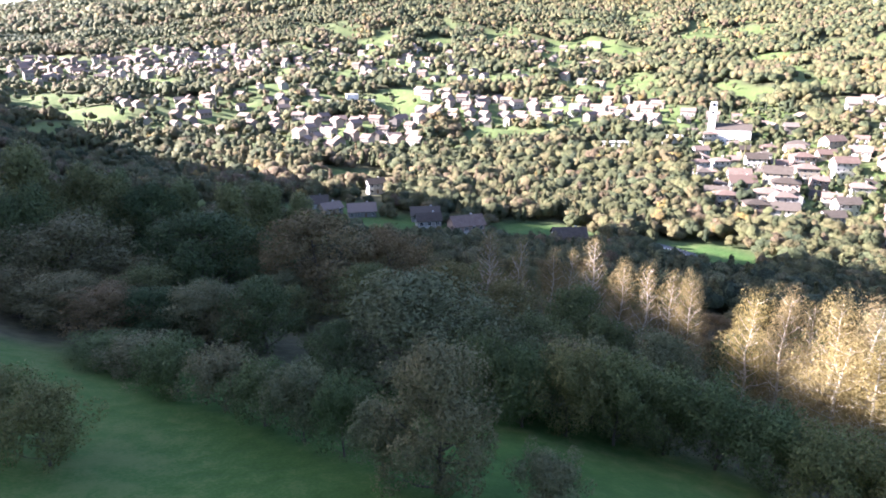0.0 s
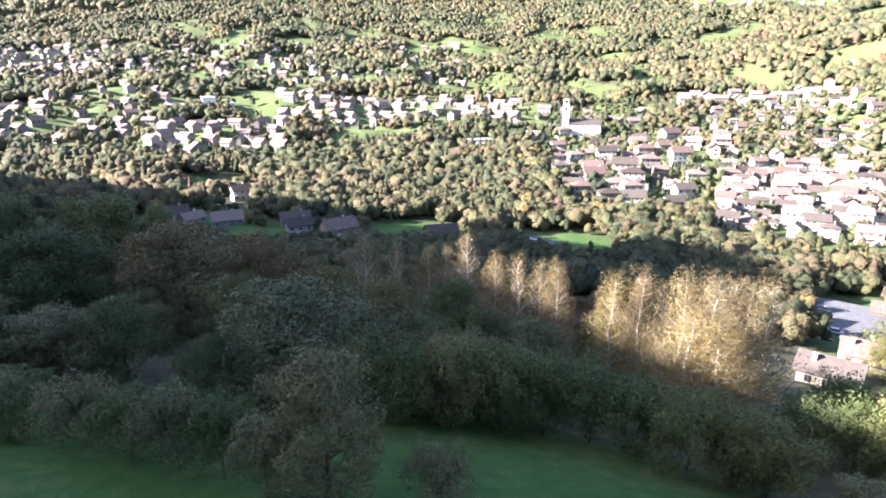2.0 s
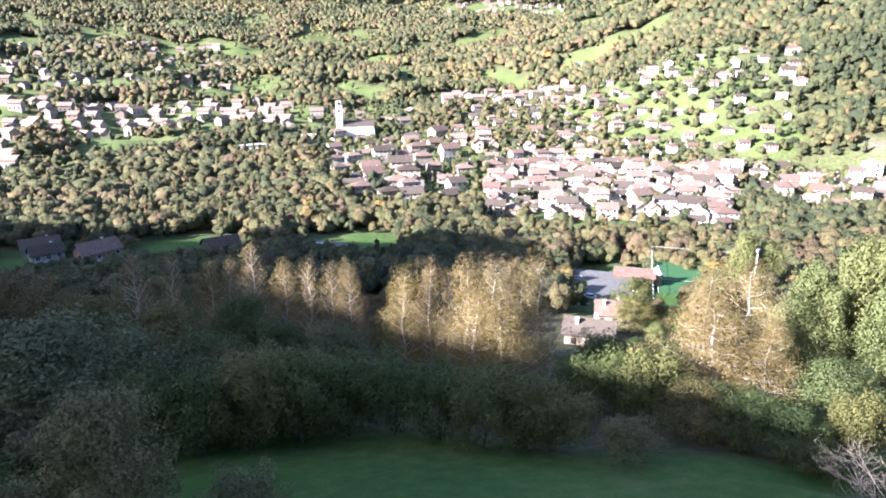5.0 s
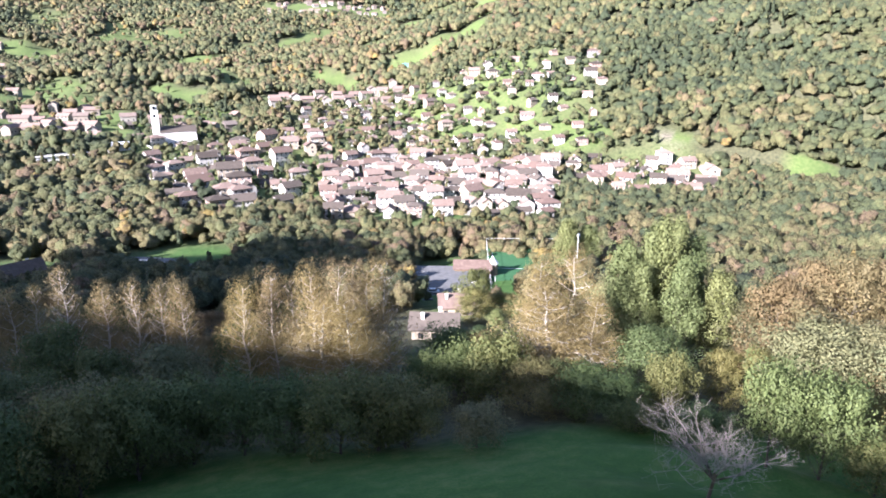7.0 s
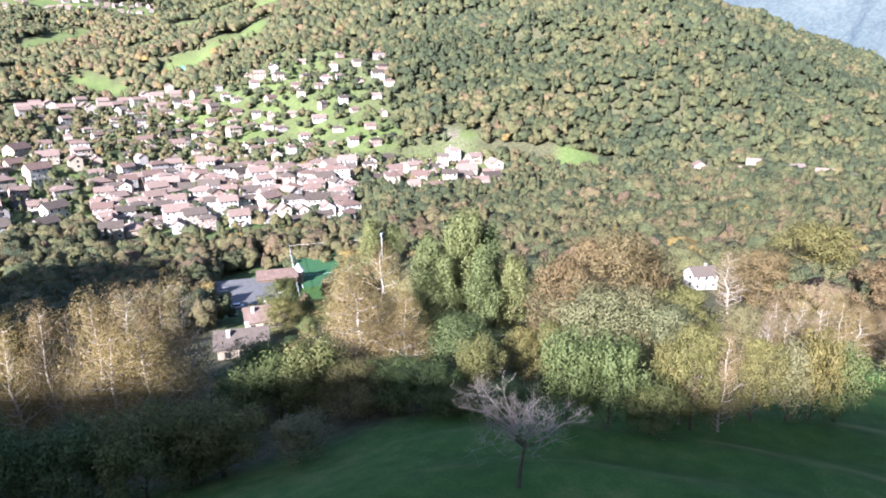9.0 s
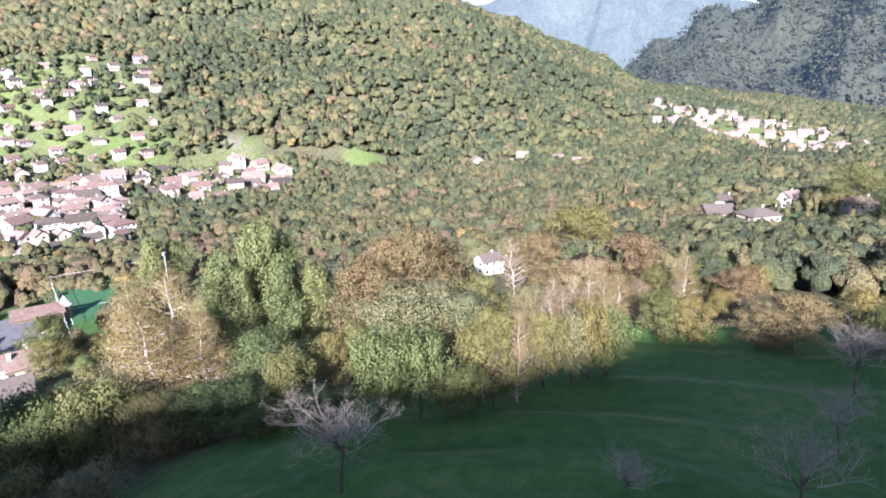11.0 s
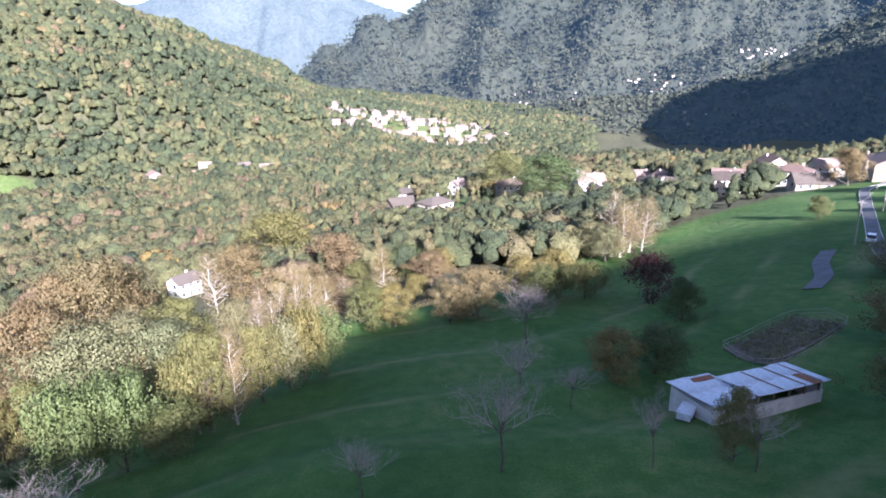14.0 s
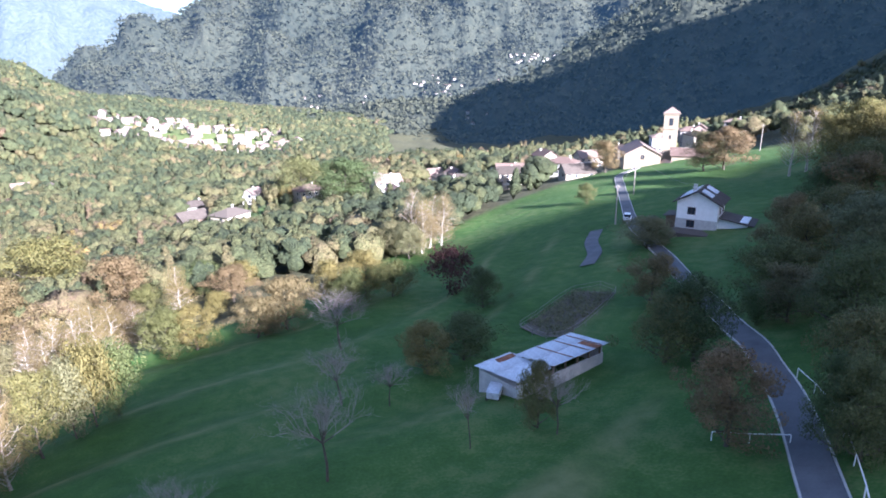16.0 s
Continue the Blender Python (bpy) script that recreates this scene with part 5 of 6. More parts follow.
def far_village(name, label, quarters):
    """Villages too far off to pick their houses apart: walls, roofs and windows of many houses."""
    wall_v, wall_f, roof_v, roof_f, win_v, win_f = [], [], [], [], [], []
    for az0, az1, r0, r1, count, apart, seed in quarters:
        rng = random.Random(seed)
        made = tries = 0
        while made < count and tries < count * 60:
            tries += 1
            az, r = rng.uniform(az0, az1), rng.uniform(r0, r1)
            x, y = r * math.sin(radians(az)), r * math.cos(radians(az))
            if any(abs(x - u) < apart and abs(y - v) < apart for u, v in BUILT):
                continue
            BUILT.append((x, y))
            made += 1
            w, d, h = rng.uniform(8, 13), rng.uniform(7, 9), rng.choice((3.0, 3.0, 5.0, 5.6))
            rise = d * 0.32
            m = pose(x, y, ground_z(x, y) + 0.4, 0, 0, (-az + 10 if az > 20 else -40) + rng.choice((0, 0, 90)) + rng.gauss(0, 14))
            a, b, o = w / 2, d / 2, 0.6
            n = len(wall_v)
            wall_v += [m @ Vector(p) for p in ((-a, -b, -3), (a, -b, -3), (a, b, -3), (-a, b, -3), (-a, -b, h), (a, -b, h), (a, b, h), (-a, b, h), (-a, 0, h + rise), (a, 0, h + rise))]
            wall_f += [tuple(n + i for i in f) for f in ((0, 1, 5, 4), (2, 3, 7, 6), (1, 2, 6, 5), (3, 0, 4, 7), (5, 6, 9, 9), (7, 4, 8, 8))]
            n = len(roof_v)
            for t in (0.05, 0.3):
                roof_v += [m @ Vector(p) for p in ((-a - o, -b - o, h - 0.3 + t), (a + o, -b - o, h - 0.3 + t), (a + o, 0, h + rise + t), (-a - o, 0, h + rise + t), (a + o, b + o, h - 0.3 + t), (-a - o, b + o, h - 0.3 + t))]
            roof_f += [tuple(n + i for i in f) for f in ((6, 7, 8, 9), (9, 8, 10, 11), (3, 2, 1, 0), (5, 4, 2, 3), (0, 1, 7, 6), (4, 5, 11, 10), (1, 2, 8, 7), (2, 4, 10, 8), (0, 6, 9, 3), (3, 9, 11, 5))]
            k = max(2, int(w / 3.5))
            for s in range(max(1, int(h / 2.9))):
                for i in range(k):
                    cx, n = (i - (k - 1) / 2) * w / k, len(win_v)
                    win_v += [m @ Vector((cx + p, -b - 0.04, 0.9 + 2.9 * s + q)) for p, q in ((-0.6, 0), (0.6, 0), (0.6, 1.4), (-0.6, 1.4))]
                    win_f.append((n, n + 1, n + 2, n + 3))
    root = thing(name, label, "village", kind="stuff")
    for nm, v, f, mat in (("walls", wall_v, wall_f, VILLAGE), ("roofs", roof_v, roof_f, TILES_VILLAGE), ("windows", win_v, win_f, GLASS)):
        me = bpy.data.meshes.new(nm)
        me.from_pydata(v, [], [tuple(dict.fromkeys(q)) for q in f])
        me.materials.append(mat)
        ob = part(nm, me, root)
        ob["kind"] = "stuff"
    return root


def by_island(name, stops):
    m, n, l, b = material(name, 0.9)
    g = n.new("ShaderNodeNewGeometry")
    r = ramp(n, stops)
    t = noise_tex(n, l, 0.5, 5)
    l.new(g.outputs["Random Per Island"], r.inputs[0])
    l.new(mix_colour(n, l, math_node(n, l, "MULTIPLY", t.outputs["Fac"], 0.35), r.outputs[0], (0.3, 0.27, 0.24)), b.inputs["Base Color"])
    return m


VILLAGE = by_island("village_plaster", [(0.0, (0.32, 0.31, 0.295)), (0.5, (0.235, 0.21, 0.18)), (0.8, (0.19, 0.15, 0.13)), (1.0, (0.14, 0.13, 0.13))])
TILES_VILLAGE = by_island("village_roof_tiles", [(0.0, (0.21, 0.15, 0.13)), (0.6, (0.17, 0.115, 0.098)), (1.0, (0.12, 0.10, 0.09))])
far_village("upper_street_village", "pale houses with terracotta roofs along the upper street", ((-13, -2, 490, 590, 36, 13, 7), (-2, 19, 585, 700, 72, 12, 6), (-28, -11, 560, 740, 40, 16, 8), (18, 30, 560, 640, 14, 15, 11), (33, 44, 640, 725, 26, 13, 3)))
far_village("hillside_village", "pale hillside village with terracotta roofs", ((-37, -15, 850, 1120, 230, 10, 9), (-18, 2, 860, 1100, 70, 14, 18), (-17, 14, 780, 1100, 44, 20, 10), (33, 43, 1340, 1440, 34, 13, 12)))
far_village("valley_village", "village of pale houses where the valley narrows", ((103.5, 121, 690, 960, 115, 12, 13), (88, 101, 475, 500, 7, 16, 14)))


# ---- the lane, the shed and the houses on the slope ----
def spline(points, step=2.0):
    """Points every step or so along a smooth line through the given ones."""
    p = [Vector((*q, 0)) for q in points]
    p = [p[0] * 2 - p[1], *p, p[-1] * 2 - p[-2]]
    out = []
    for a, b, c, d in zip(p, p[1:], p[2:], p[3:]):
        n = max(1, int((c - b).length / step))
        for i in range(n):
            t = i / n
            out.append(0.5 * (2 * b + (c - a) * t + (2 * a - 5 * b + 4 * c - d) * t * t + (3 * b - a - 3 * c + d) * t ** 3))
    return [*out, p[-2]]


def ribbon(name, mat, points, width, lift=0.14, shift=0.0, thick=0.5, step=2.0):
    """A strip that lies on the ground along a line, with its sides let into the earth."""
    line = spline(points, step)
    vs, fs = [], []
    for i, q in enumerate(line):
        d = (line[min(i + 1, len(line) - 1)] - line[max(i - 1, 0)]).normalized()
        s = Vector((d.y, -d.x, 0))
        a, b = q + s * (shift - width / 2), q + s * (shift + width / 2)
        za, zb = ground_z(a.x, a.y) + lift, ground_z(b.x, b.y) + lift
        vs += [(a.x, a.y, za - thick), (a.x, a.y, za), (b.x, b.y, zb), (b.x, b.y, zb - thick)]
        if i:
            n = 4 * i
            fs += [(n - 4 + k, n - 3 + k, n + 1 + k, n + k) for k in range(3)]
    return mesh_of(name, vs, fs, mat)


LANE = ((-6, -8), (1, -24), (7.0, -37.1), (11.4, -46.6), (15.8, -54.5), (22.3, -64.4), (39.9, -86.3), (52, -101), (64.4, -115.9), (77.5, -135.3), (95.6, -162.9), (109, -185), (113.5, -203), (121, -216))
lane = tagged(new("road_lane", ribbon("road_lane", ASPHALT, LANE, 2.25)), "narrow grey asphalt lane with pale edges", "road", kind="structure")
for side in (-1, 1):
    part("kerb", ribbon("kerb", CONCRETE, LANE, 0.12, 0.2, side * 1.19), lane, "pale concrete edging")
drive = tagged(new("road_lay_by", ribbon("road_lay_by", ASPHALT, ((57, -88), (60, -95), (66, -103), (70, -111)), 2.6, 0.16)), "short grey lay-by in the meadow", "road", kind="structure")
valley_road = tagged(new("road_valley", ribbon("road_valley", ASPHALT, [at(a, r).xy for a, r in ((17.5, 262), (20.5, 254), (22.5, 244), (24.2, 226), (25, 210))], 5.5, 0.25)), "grey valley road in a bend", "road", kind="structure")
east_road = tagged(new("road_drive", ribbon("road_drive", CONCRETE, [at(a, r).xy for a, r in ((94.5, 172), (97.5, 180), (100.5, 184), (104, 186), (108, 196))], 4.5, 0.25)), "pale drive past the white house", "road", kind="structure")
hill_road = tagged(new("road_hill", ribbon("road_hill", CONCRETE, [at(a, r).xy for a, r in ((89, 468), (92, 478), (95, 488), (99, 512), (103, 580), (106, 680))], 5, 0.6, step=8)), "pale road along the foot of the mountain", "road", kind="structure")
town_road = tagged(new("road_town", ribbon("road_town", CONCRETE, [at(a, r).xy for a, r in ((55, 452), (60, 448), (64, 452), (67, 462))], 6, 0.5, step=6)), "pale street leaving the town", "road", kind="structure")


def fence(points, height, label, group, rail_mat, post_gap=2.2, rails=(1.0,), radius=0.06):
    root = thing("fence", label, "fence", group)
    line = spline(points, post_gap)
    tops = [Vector((q.x, q.y, ground_z(q.x, q.y))) for q in line]
    post = tube_mesh("post", [((0, 0, -0.3), (0, 0, height), radius, radius * 0.9)], rail_mat, 6)
    for q in tops:
        part("post", post, root).matrix_basis = Matrix.Translation(q)
    for f in rails:
        up = Vector((0, 0, height * f))
        part("rail", pipe_mesh("rail", [q + up for q in tops], radius, rail_mat), root)
    return root


fence(((13.6, -53.6), (9.4, -47.4), (5.2, -37.6), (2.5, -29)), 0.85, "white pipe railing along the lane", "railings by the lane", WHITE_PAINT, 3.0, (1.0,), 0.045)
fence(((15.4, -41.6), (13, -42.2), (10.6, -42.8)), 0.75, "white bar across the grass beside the lane", "railings by the lane", WHITE_PAINT, 5.0, (1.0,), 0.045)
fence([at(a, r).xy for a, r in ((19, 250), (21.5, 242), (23.2, 226), (24, 212))], 0.8, "white road barrier on the valley bend", "railings in the valley", WHITE_PAINT, 3.0, (0.6, 1.0), 0.12)


def corrugated(name, mat, w, d, wave_len=0.35, amp=0.05):
    """A sheet with ribs that run down its depth."""
    n = int(w / wave_len) * 4
    xs = np.linspace(0, w, n + 1)
    zs = amp * np.sin(xs / wave_len * 2 * np.pi)
    v = [(x, y, z + t) for t in (0.0, 0.03) for y in (0, d) for x, z in zip(xs, zs)]
    k = n + 1
    f = [(i, i + k, i + k + 1, i + 1) for i in range(n)] + [(2 * k + i, 2 * k + i + 1, 3 * k + i + 1, 3 * k + i) for i in range(n)]
    f += [(i, i + 1, 2 * k + i + 1, 2 * k + i) for i in range(n)] + [(k + i, 3 * k + i, 3 * k + i + 1, k + i + 1) for i in range(n)]
    return mesh_of(name, v, f, mat)


def roof_sheets(root, x0, y0, z0, w, d, drop, rows, cols, mats, seed):
    """Overlapping sheets on a lean-to roof that falls along y; each lies a little askew."""
    rng = random.Random(seed)
    sw, sd = w / cols, d / rows
    kinds = [corrugated("roof_sheet", m, sw + 0.12, sd + 0.25) for m in mats]
    fall = math.degrees(math.atan2(drop, d))
    for i in range(rows):
        for j in range(cols):
            k = 0 if rng.random() < 0.94 else len(mats) - 1
            s = part("roof_sheet", kinds[k], root)
            s.matrix_basis = pose(x0 + j * sw, y0 + i * sd, z0 - drop * i / rows + 0.05 + 0.03 * ((rows - i) % 2) + rng.uniform(0, 0.05), -fall + rng.uniform(-0.8, 0.8), rng.uniform(-0.6, 0.6), rng.uniform(-0.7, 0.7))


def shed():
    z = ground_z(33.5, -48)
    root = thing("shed", "long low cattle shed with patched corrugated metal roofs", "shed", "", (35.0, -50.2, z), -95)
    root.scale = (0.84, 0.84, 0.9)
    # local x runs along the shed, y downhill
    part("back_wall", boxes("back_wall", CONCRETE, (-4.6, -2.7, -1.2, 5.0, -2.5, 1.7)), root, "grey rendered long wall")
    part("front_wall", boxes("front_wall", WOOD, (-4.6, 2.4, -2.5, 5.0, 2.55, 1.7)), root, "weathered board wall")
    part("end_wall", boxes("end_wall", CONCRETE, (4.85, -2.5, -1.5, 5.0, 2.4, 2.3)), root)
    part("end_wall", boxes("end_wall", WOOD, (-4.6, -2.5, -1.5, -4.45, 2.4, 2.0)), root)
    for x in (-4.4, -2.2, 0.0, 2.2, 4.4):
        part("post", boxes("post", WOOD, (x - 0.09, -2.68, 1.7, x + 0.09, -2.5, 2.75)), root)
    part("beam", boxes("beam", WOOD, (-4.8, -2.72, 2.6, 5.2, -2.52, 2.8)), root)
    roof_sheets(root, -4.9, -3.1, 2.85, 10.3, 6.0, 0.75, 2, 8, (METAL, RUST), 5)
    for x in (-1.6, 1.5, 4.0):
        part("batten", boxes("batten", RUST, (0, 0, 0, 0.16, 5.9, 0.05)), root, "dark batten over a sheet joint").matrix_basis = pose(x, -3.1, 3.06, -7.1)
    part("lower_wall", boxes("lower_wall", CONCRETE, (-9.8, -2.2, -2.5, -4.7, 4.6, 1.3)), root)
    roof_sheets(root, -10.2, -2.5, 2.35, 6.0, 7.4, 0.85, 2, 4, (METAL, RUST), 9)
    for k in range(3):
        part("plank", boxes("plank", RUST, (-7.6 + 0.1 * k, 3.4 + 0.32 * k, 1.78, -4.6, 3.62 + 0.32 * k, 1.9)), root, "reddish plank lying on the roof")
    box = thing("feed_trough", "pale metal trailer box standing beside the shed", "trailer", "", (36.2, -41.0, ground_z(36.2, -41.0)), -60)
    part("box", boxes("box", METAL, (-1.1, -0.6, 0.45, 1.1, 0.6, 1.1), (-1.15, -0.65, 1.1, 1.15, 0.65, 1.16)), box)
    for x in (-0.7, 0.7):
        for y in (-0.62, 0.62):
            part("wheel", tube_mesh("wheel", [((x, y - 0.08, 0.3), (x, y + 0.08, 0.3), 0.3, 0.3)], BARK, 12), box)


shed()


def garden():
    corners = ((49.5, -61.0), (40.6, -58.4), (43.8, -75.5), (50.4, -74.8))
    rng = random.Random(3)
    n = 14
    pts = []
    for i in range(n + 1):
        for j in range(n + 1):
            a, b = Vector(corners[0]).lerp(Vector(corners[3]), i / n), Vector(corners[1]).lerp(Vector(corners[2]), i / n)
            p = a.lerp(b, j / n)
            pts.append((p.x, p.y, ground_z(p.x, p.y) + 0.12 + 0.10 * (j % 2) + rng.uniform(0, 0.05)))
    k = n + 1
    bed = mesh_of("soil_bed", pts, [(i * k + j, i * k + j + 1, (i + 1) * k + j + 1, (i + 1) * k + j) for i in range(n) for j in range(n)], mottled("dry_garden_soil", (0.09, 0.075, 0.055), (0.17, 0.15, 0.11), 1.5, 0.95, fine=9.0))
    root = tagged(new("vegetable_garden", bed), "fenced vegetable plot with rows of leafy plants", "garden")
    r = np.random.RandomState(8)
    centres = []
    for i in range(1, n):
        for j in range(1, n, 2):
            if r.random_sample() < 0.8:
                q = pts[i * k + j]
                centres.append((q[0], q[1], q[2] + 0.3))
    v, f, soft = leaf_quads(r, centres, r.uniform(0.45, 0.8, len(centres)), 60, 0.13)
    ob = part("leafy_crop", mesh_of("leafy_crop", v, f, LEAF_GREY, normals=soft), root)
    ob["kind"] = "stuff"
    fence((*corners, corners[0]), 1.1, "wire fence on thin posts round the vegetable plot", "garden fences", BARK_PALE, 2.6, (0.5, 1.0), 0.025)


garden()


def big_window(root, m, w, h):
    win = part("window", window_mesh(w, h, WOOD), root)
    win.matrix_basis = m
    part("pane", boxes("pane", GLASS, (-w / 2, -0.02, 0, w / 2, 0.09, h)), win)


def chalet():
    z = ground_z(50.0, -112.0)
    root = thing("chalet_house", "white two-storey house with a snow-pale tiled roof and side wings", "house", "", (49.6, -114.2, z), 104)
    root.scale = (0.78, 0.78, 0.84)
    part("wall", prism("wall", WHITE_PAINT, 10.0, 9.2, 6.2, 2.3), root)
    part("plinth", boxes("plinth", CONCRETE, (4.9, -4.7, -2.5, 5.08, 4.7, 2.3)), root, "blue-grey rendered ground floor")
    roof = part("roof", gable_roof("roof", SLATE, 10.0, 9.2, 6.2, 2.3, 1.0), root)
    for x, y in ((-2.5, -2.2), (1.5, -1.5)):
        part("chimney", CHIMNEY, roof).matrix_basis = pose(x, y, 7.2)
    for x0, x1 in ((-4.6, -1.0), (1.2, 4.6)):
        part("solar_panel", boxes("solar_panel", METAL, (x0, 0.6, 0, x1, 3.4, 0.08)), roof, "pale roof panel").matrix_basis = pose(0, 0, 8.85, -26.6)
    part("snow_pale_sheet", boxes("snow_pale_sheet", METAL, (-4.8, -4.6, 0, 4.8, -0.8, 0.06)), roof, "pale metal roof slope").matrix_basis = pose(0, 0, 8.85, 26.6)
    for y, zz in ((-1.2, 3.4), (-1.2, 0.5)):
        big_window(root, pose(5.0 if zz > 2 else 5.08, y, zz, 0, 0, 90), 1.7, 1.5)
    for y in (-4.6, 4.6):
        for x in (-2.5, 1.5):
            big_window(root, pose(x, y, 3.4, 0, 0, 0 if y < 0 else 180), 1.2, 1.3)
    wing = part("wing", boxes("wing", WHITE_PAINT, (-3.5, 4.62, -2.0, 3.5, 11.0, 2.5)), root)
    bm = bmesh.new()
    box_bm(bm, -4.2, 4.3, -0.12, 4.4, 12.0, 0.12)
    part("wing_roof", from_bm("wing_roof", bm, SLATE), wing, "brown tiled lean-to roof").matrix_basis = pose(0, 0.6, 3.6, -8)
    shed_ = part("porch", boxes("porch", WOOD, (-2.0, -7.4, -2.0, 3.0, -4.62, 2.2)), root)
    part("porch_roof", boxes("porch_roof", SLATE, (-2.5, -8.0, 0, 3.5, -4.65, 0.2)), shed_).matrix_basis = pose(0, 0, 2.9, 6)
    part("terrace", boxes("terrace", SLATE, (5.1, -5.0, -3.5, 10.5, 3.6, 0.1)), root, "paved terrace in front")
    per = part("pergola", boxes("pergola", WOOD, (9.6, -4.8, 1.9, 12.8, 3.2, 2.05)), root, "dark pergola roof below the terrace")
    per.matrix_basis = pose(0, 0, -2.6, 0, 8)
    for y in (-4.6, -2.0, 0.6, 3.0):
        part("post", boxes("post", WOOD, (12.4, y - 0.1, -4.5, 12.6, y + 0.1, -0.9)), root)
    for y in np.arange(-4.4, 3.0, 0.7):
        part("lattice_slat", boxes("lattice_slat", WOOD, (12.3, y, -3.6, 12.36, y + 0.3, -1.9)), root)


chalet()


def church():
    p = at(153.4, 252)
    root = thing("church", "cream village church with a tall bell tower and terracotta roofs", "church", "", p, 118)
    tower = part("tower", boxes("tower", CHURCH, (-2.6, -2.6, -4, 2.6, 2.6, 17.4), (-2.85, -2.85, 12.0, 2.85, 2.85, 12.4), (-2.95, -2.95, 17.4, 2.95, 2.95, 17.9)), root, "cream rendered bell tower")
    for a in range(4):
        m = Matrix.Rotation(math.pi / 2 * a, 4, "Z")
        part("belfry_opening", boxes("belfry_opening", GLASS, (-0.7, -2.66, 13.4, 0.7, -2.55, 16.0)), tower, "dark belfry opening").matrix_basis = m
        part("slit_window", boxes("slit_window", GLASS, (-0.35, -2.65, 8.4, 0.35, -2.55, 9.8)), tower).matrix_basis = m
    bm = bmesh.new()
    bmesh.ops.create_cone(bm, cap_ends=True, segments=4, radius1=4.4, radius2=0.05, depth=2.2, matrix=Matrix.Translation((0, 0, 19.0)) @ Matrix.Rotation(math.pi / 4, 4, "Z"))
    part("tower_roof", from_bm("tower_roof", bm, TILES), tower)
    nave = part("nave", prism("nave", CHURCH, 20, 13, 6.0, 3.4), root, "cream nave with a gabled front")
    nave.matrix_basis = pose(2.0, -10.5, -2.6, 0, 0, 8)
    part("nave_roof", gable_roof("nave_roof", TILES, 20, 13, 6.0, 3.4, 0.6), nave)
    big_window(nave, pose(10.0, 0, 4.3, 0, 0, 90), 1.3, 1.6)
    aisle = part("aisle", prism("aisle", CHURCH, 12, 9, 4.5, 2.2), root)
    aisle.matrix_basis = pose(5.5, 7.0, -1.2, 0, 0, 90)
    part("aisle_roof", gable_roof("aisle_roof", TILES, 12, 9, 4.5, 2.2, 0.6), aisle)
    porch = part("annex", prism("annex", CHURCH, 6, 5, 3.0, 1.4), root)
    porch.matrix_basis = pose(11.0, 0.0, -3.0, 0, 0, 20)
    part("annex_roof", gable_roof("annex_roof", TILES, 6, 5, 3.0, 1.4, 0.5), porch)


church()


def town_church():
    p = at(24.3, 530)
    root = thing("town_church", "large white church with a slender bell tower in the town", "church", "", p, -25)
    t = part("tower", boxes("tower", WHITE_PAINT, (-12, -2.6, -4, -6.8, 2.6, 27), (-11.6, -2.2, 27, -7.2, 2.2, 31)), root, "white square bell tower")
    for z in (22, 28):
        part("belfry_opening", boxes("belfry_opening", GLASS, (-10.3, -2.66, z, -8.5, -2.5 if z < 24 else -2.1, z + 2.4)), t)
    n = part("nave", prism("nave", PLASTER[0], 26, 17, 11, 3.5), root)
    n.matrix_basis = pose(6, 5, 0)
    part("nave_roof", gable_roof("nave_roof", SLATE, 26, 17, 11, 3.5, 0.5), n)
    f = part("front_block", boxes("front_block", WHITE_PAINT, (-5, -9, -4, 14, -3.6, 6.5), (8, -9.5, -4, 19, 0, 8.5)), root)
    for i in range(5):
        part("window", WIN_PANE, f).matrix_basis = pose(-3.5 + 3.4 * i, -9.0 if i < 3 else -9.5, 2.0)


town_church()


def factory():
    p = at(-8.8, 650)
    root = thing("factory", "long white flat-roofed works building on the slope", "factory", "", p, 12)
    part("hall", boxes("hall", WHITE_PAINT, (-32, -9, -5, 30, 9, 6.5)), root)
    part("hall_roof", boxes("hall_roof", CONCRETE, (-32.5, -9.5, 6.5, 30.5, 9.5, 7.1)), root)
    part("tower_block", boxes("tower_block", WHITE_PAINT, (2, -6, 7.1, 14, 4, 13)), root)
    for i in range(14):
        part("window", boxes("window", GLASS, (-30 + 4.2 * i, -9.06, 1.4, -27.4 + 4.2 * i, -8.9, 3.6)), root)
    q = at(19.2, 520)
    hall = thing("sports_hall", "long white hall with a shallow roof", "hall", "", q, -18)
    part("wall", prism("wall", WHITE_PAINT, 34, 16, 5, 1.6), hall)
    part("roof", gable_roof("roof", METAL, 34, 16, 5, 1.6, 0.5), hall)
    q = at(16.5, 505)
    hall = thing("depot", "low white depot with a flat roof and blue trim", "hall", "", q, -12)
    part("wall", boxes("wall", WHITE_PAINT, (-18, -7, -4, 18, 7, 4.5)), hall)
    part("roof", boxes("roof", CONCRETE, (-18.4, -7.4, 4.5, 18.4, 7.4, 5)), hall)
    q = at(46, 765)
    court = thing("tennis_court", "fenced tennis court with turquoise netting on the hillside", "court", "", q, -44)
    part("surface", boxes("surface", mottled("court_surface", (0.16, 0.26, 0.18), (0.22, 0.34, 0.24), 0.3), (-22, -9, -6, 22, 9, 0.3)), court)
    net = mottled("turquoise_net", (0.10, 0.38, 0.38), (0.16, 0.48, 0.46), 0.3)
    for d in ((-22, 8.9, 0.3, 22, 9, 3.0), (-22, -9, 0.3, -21.9, 9, 3.0), (21.9, -9, 0.3, 22, 9, 3.0)):
        part("net", boxes("net", net, d), court)


factory()


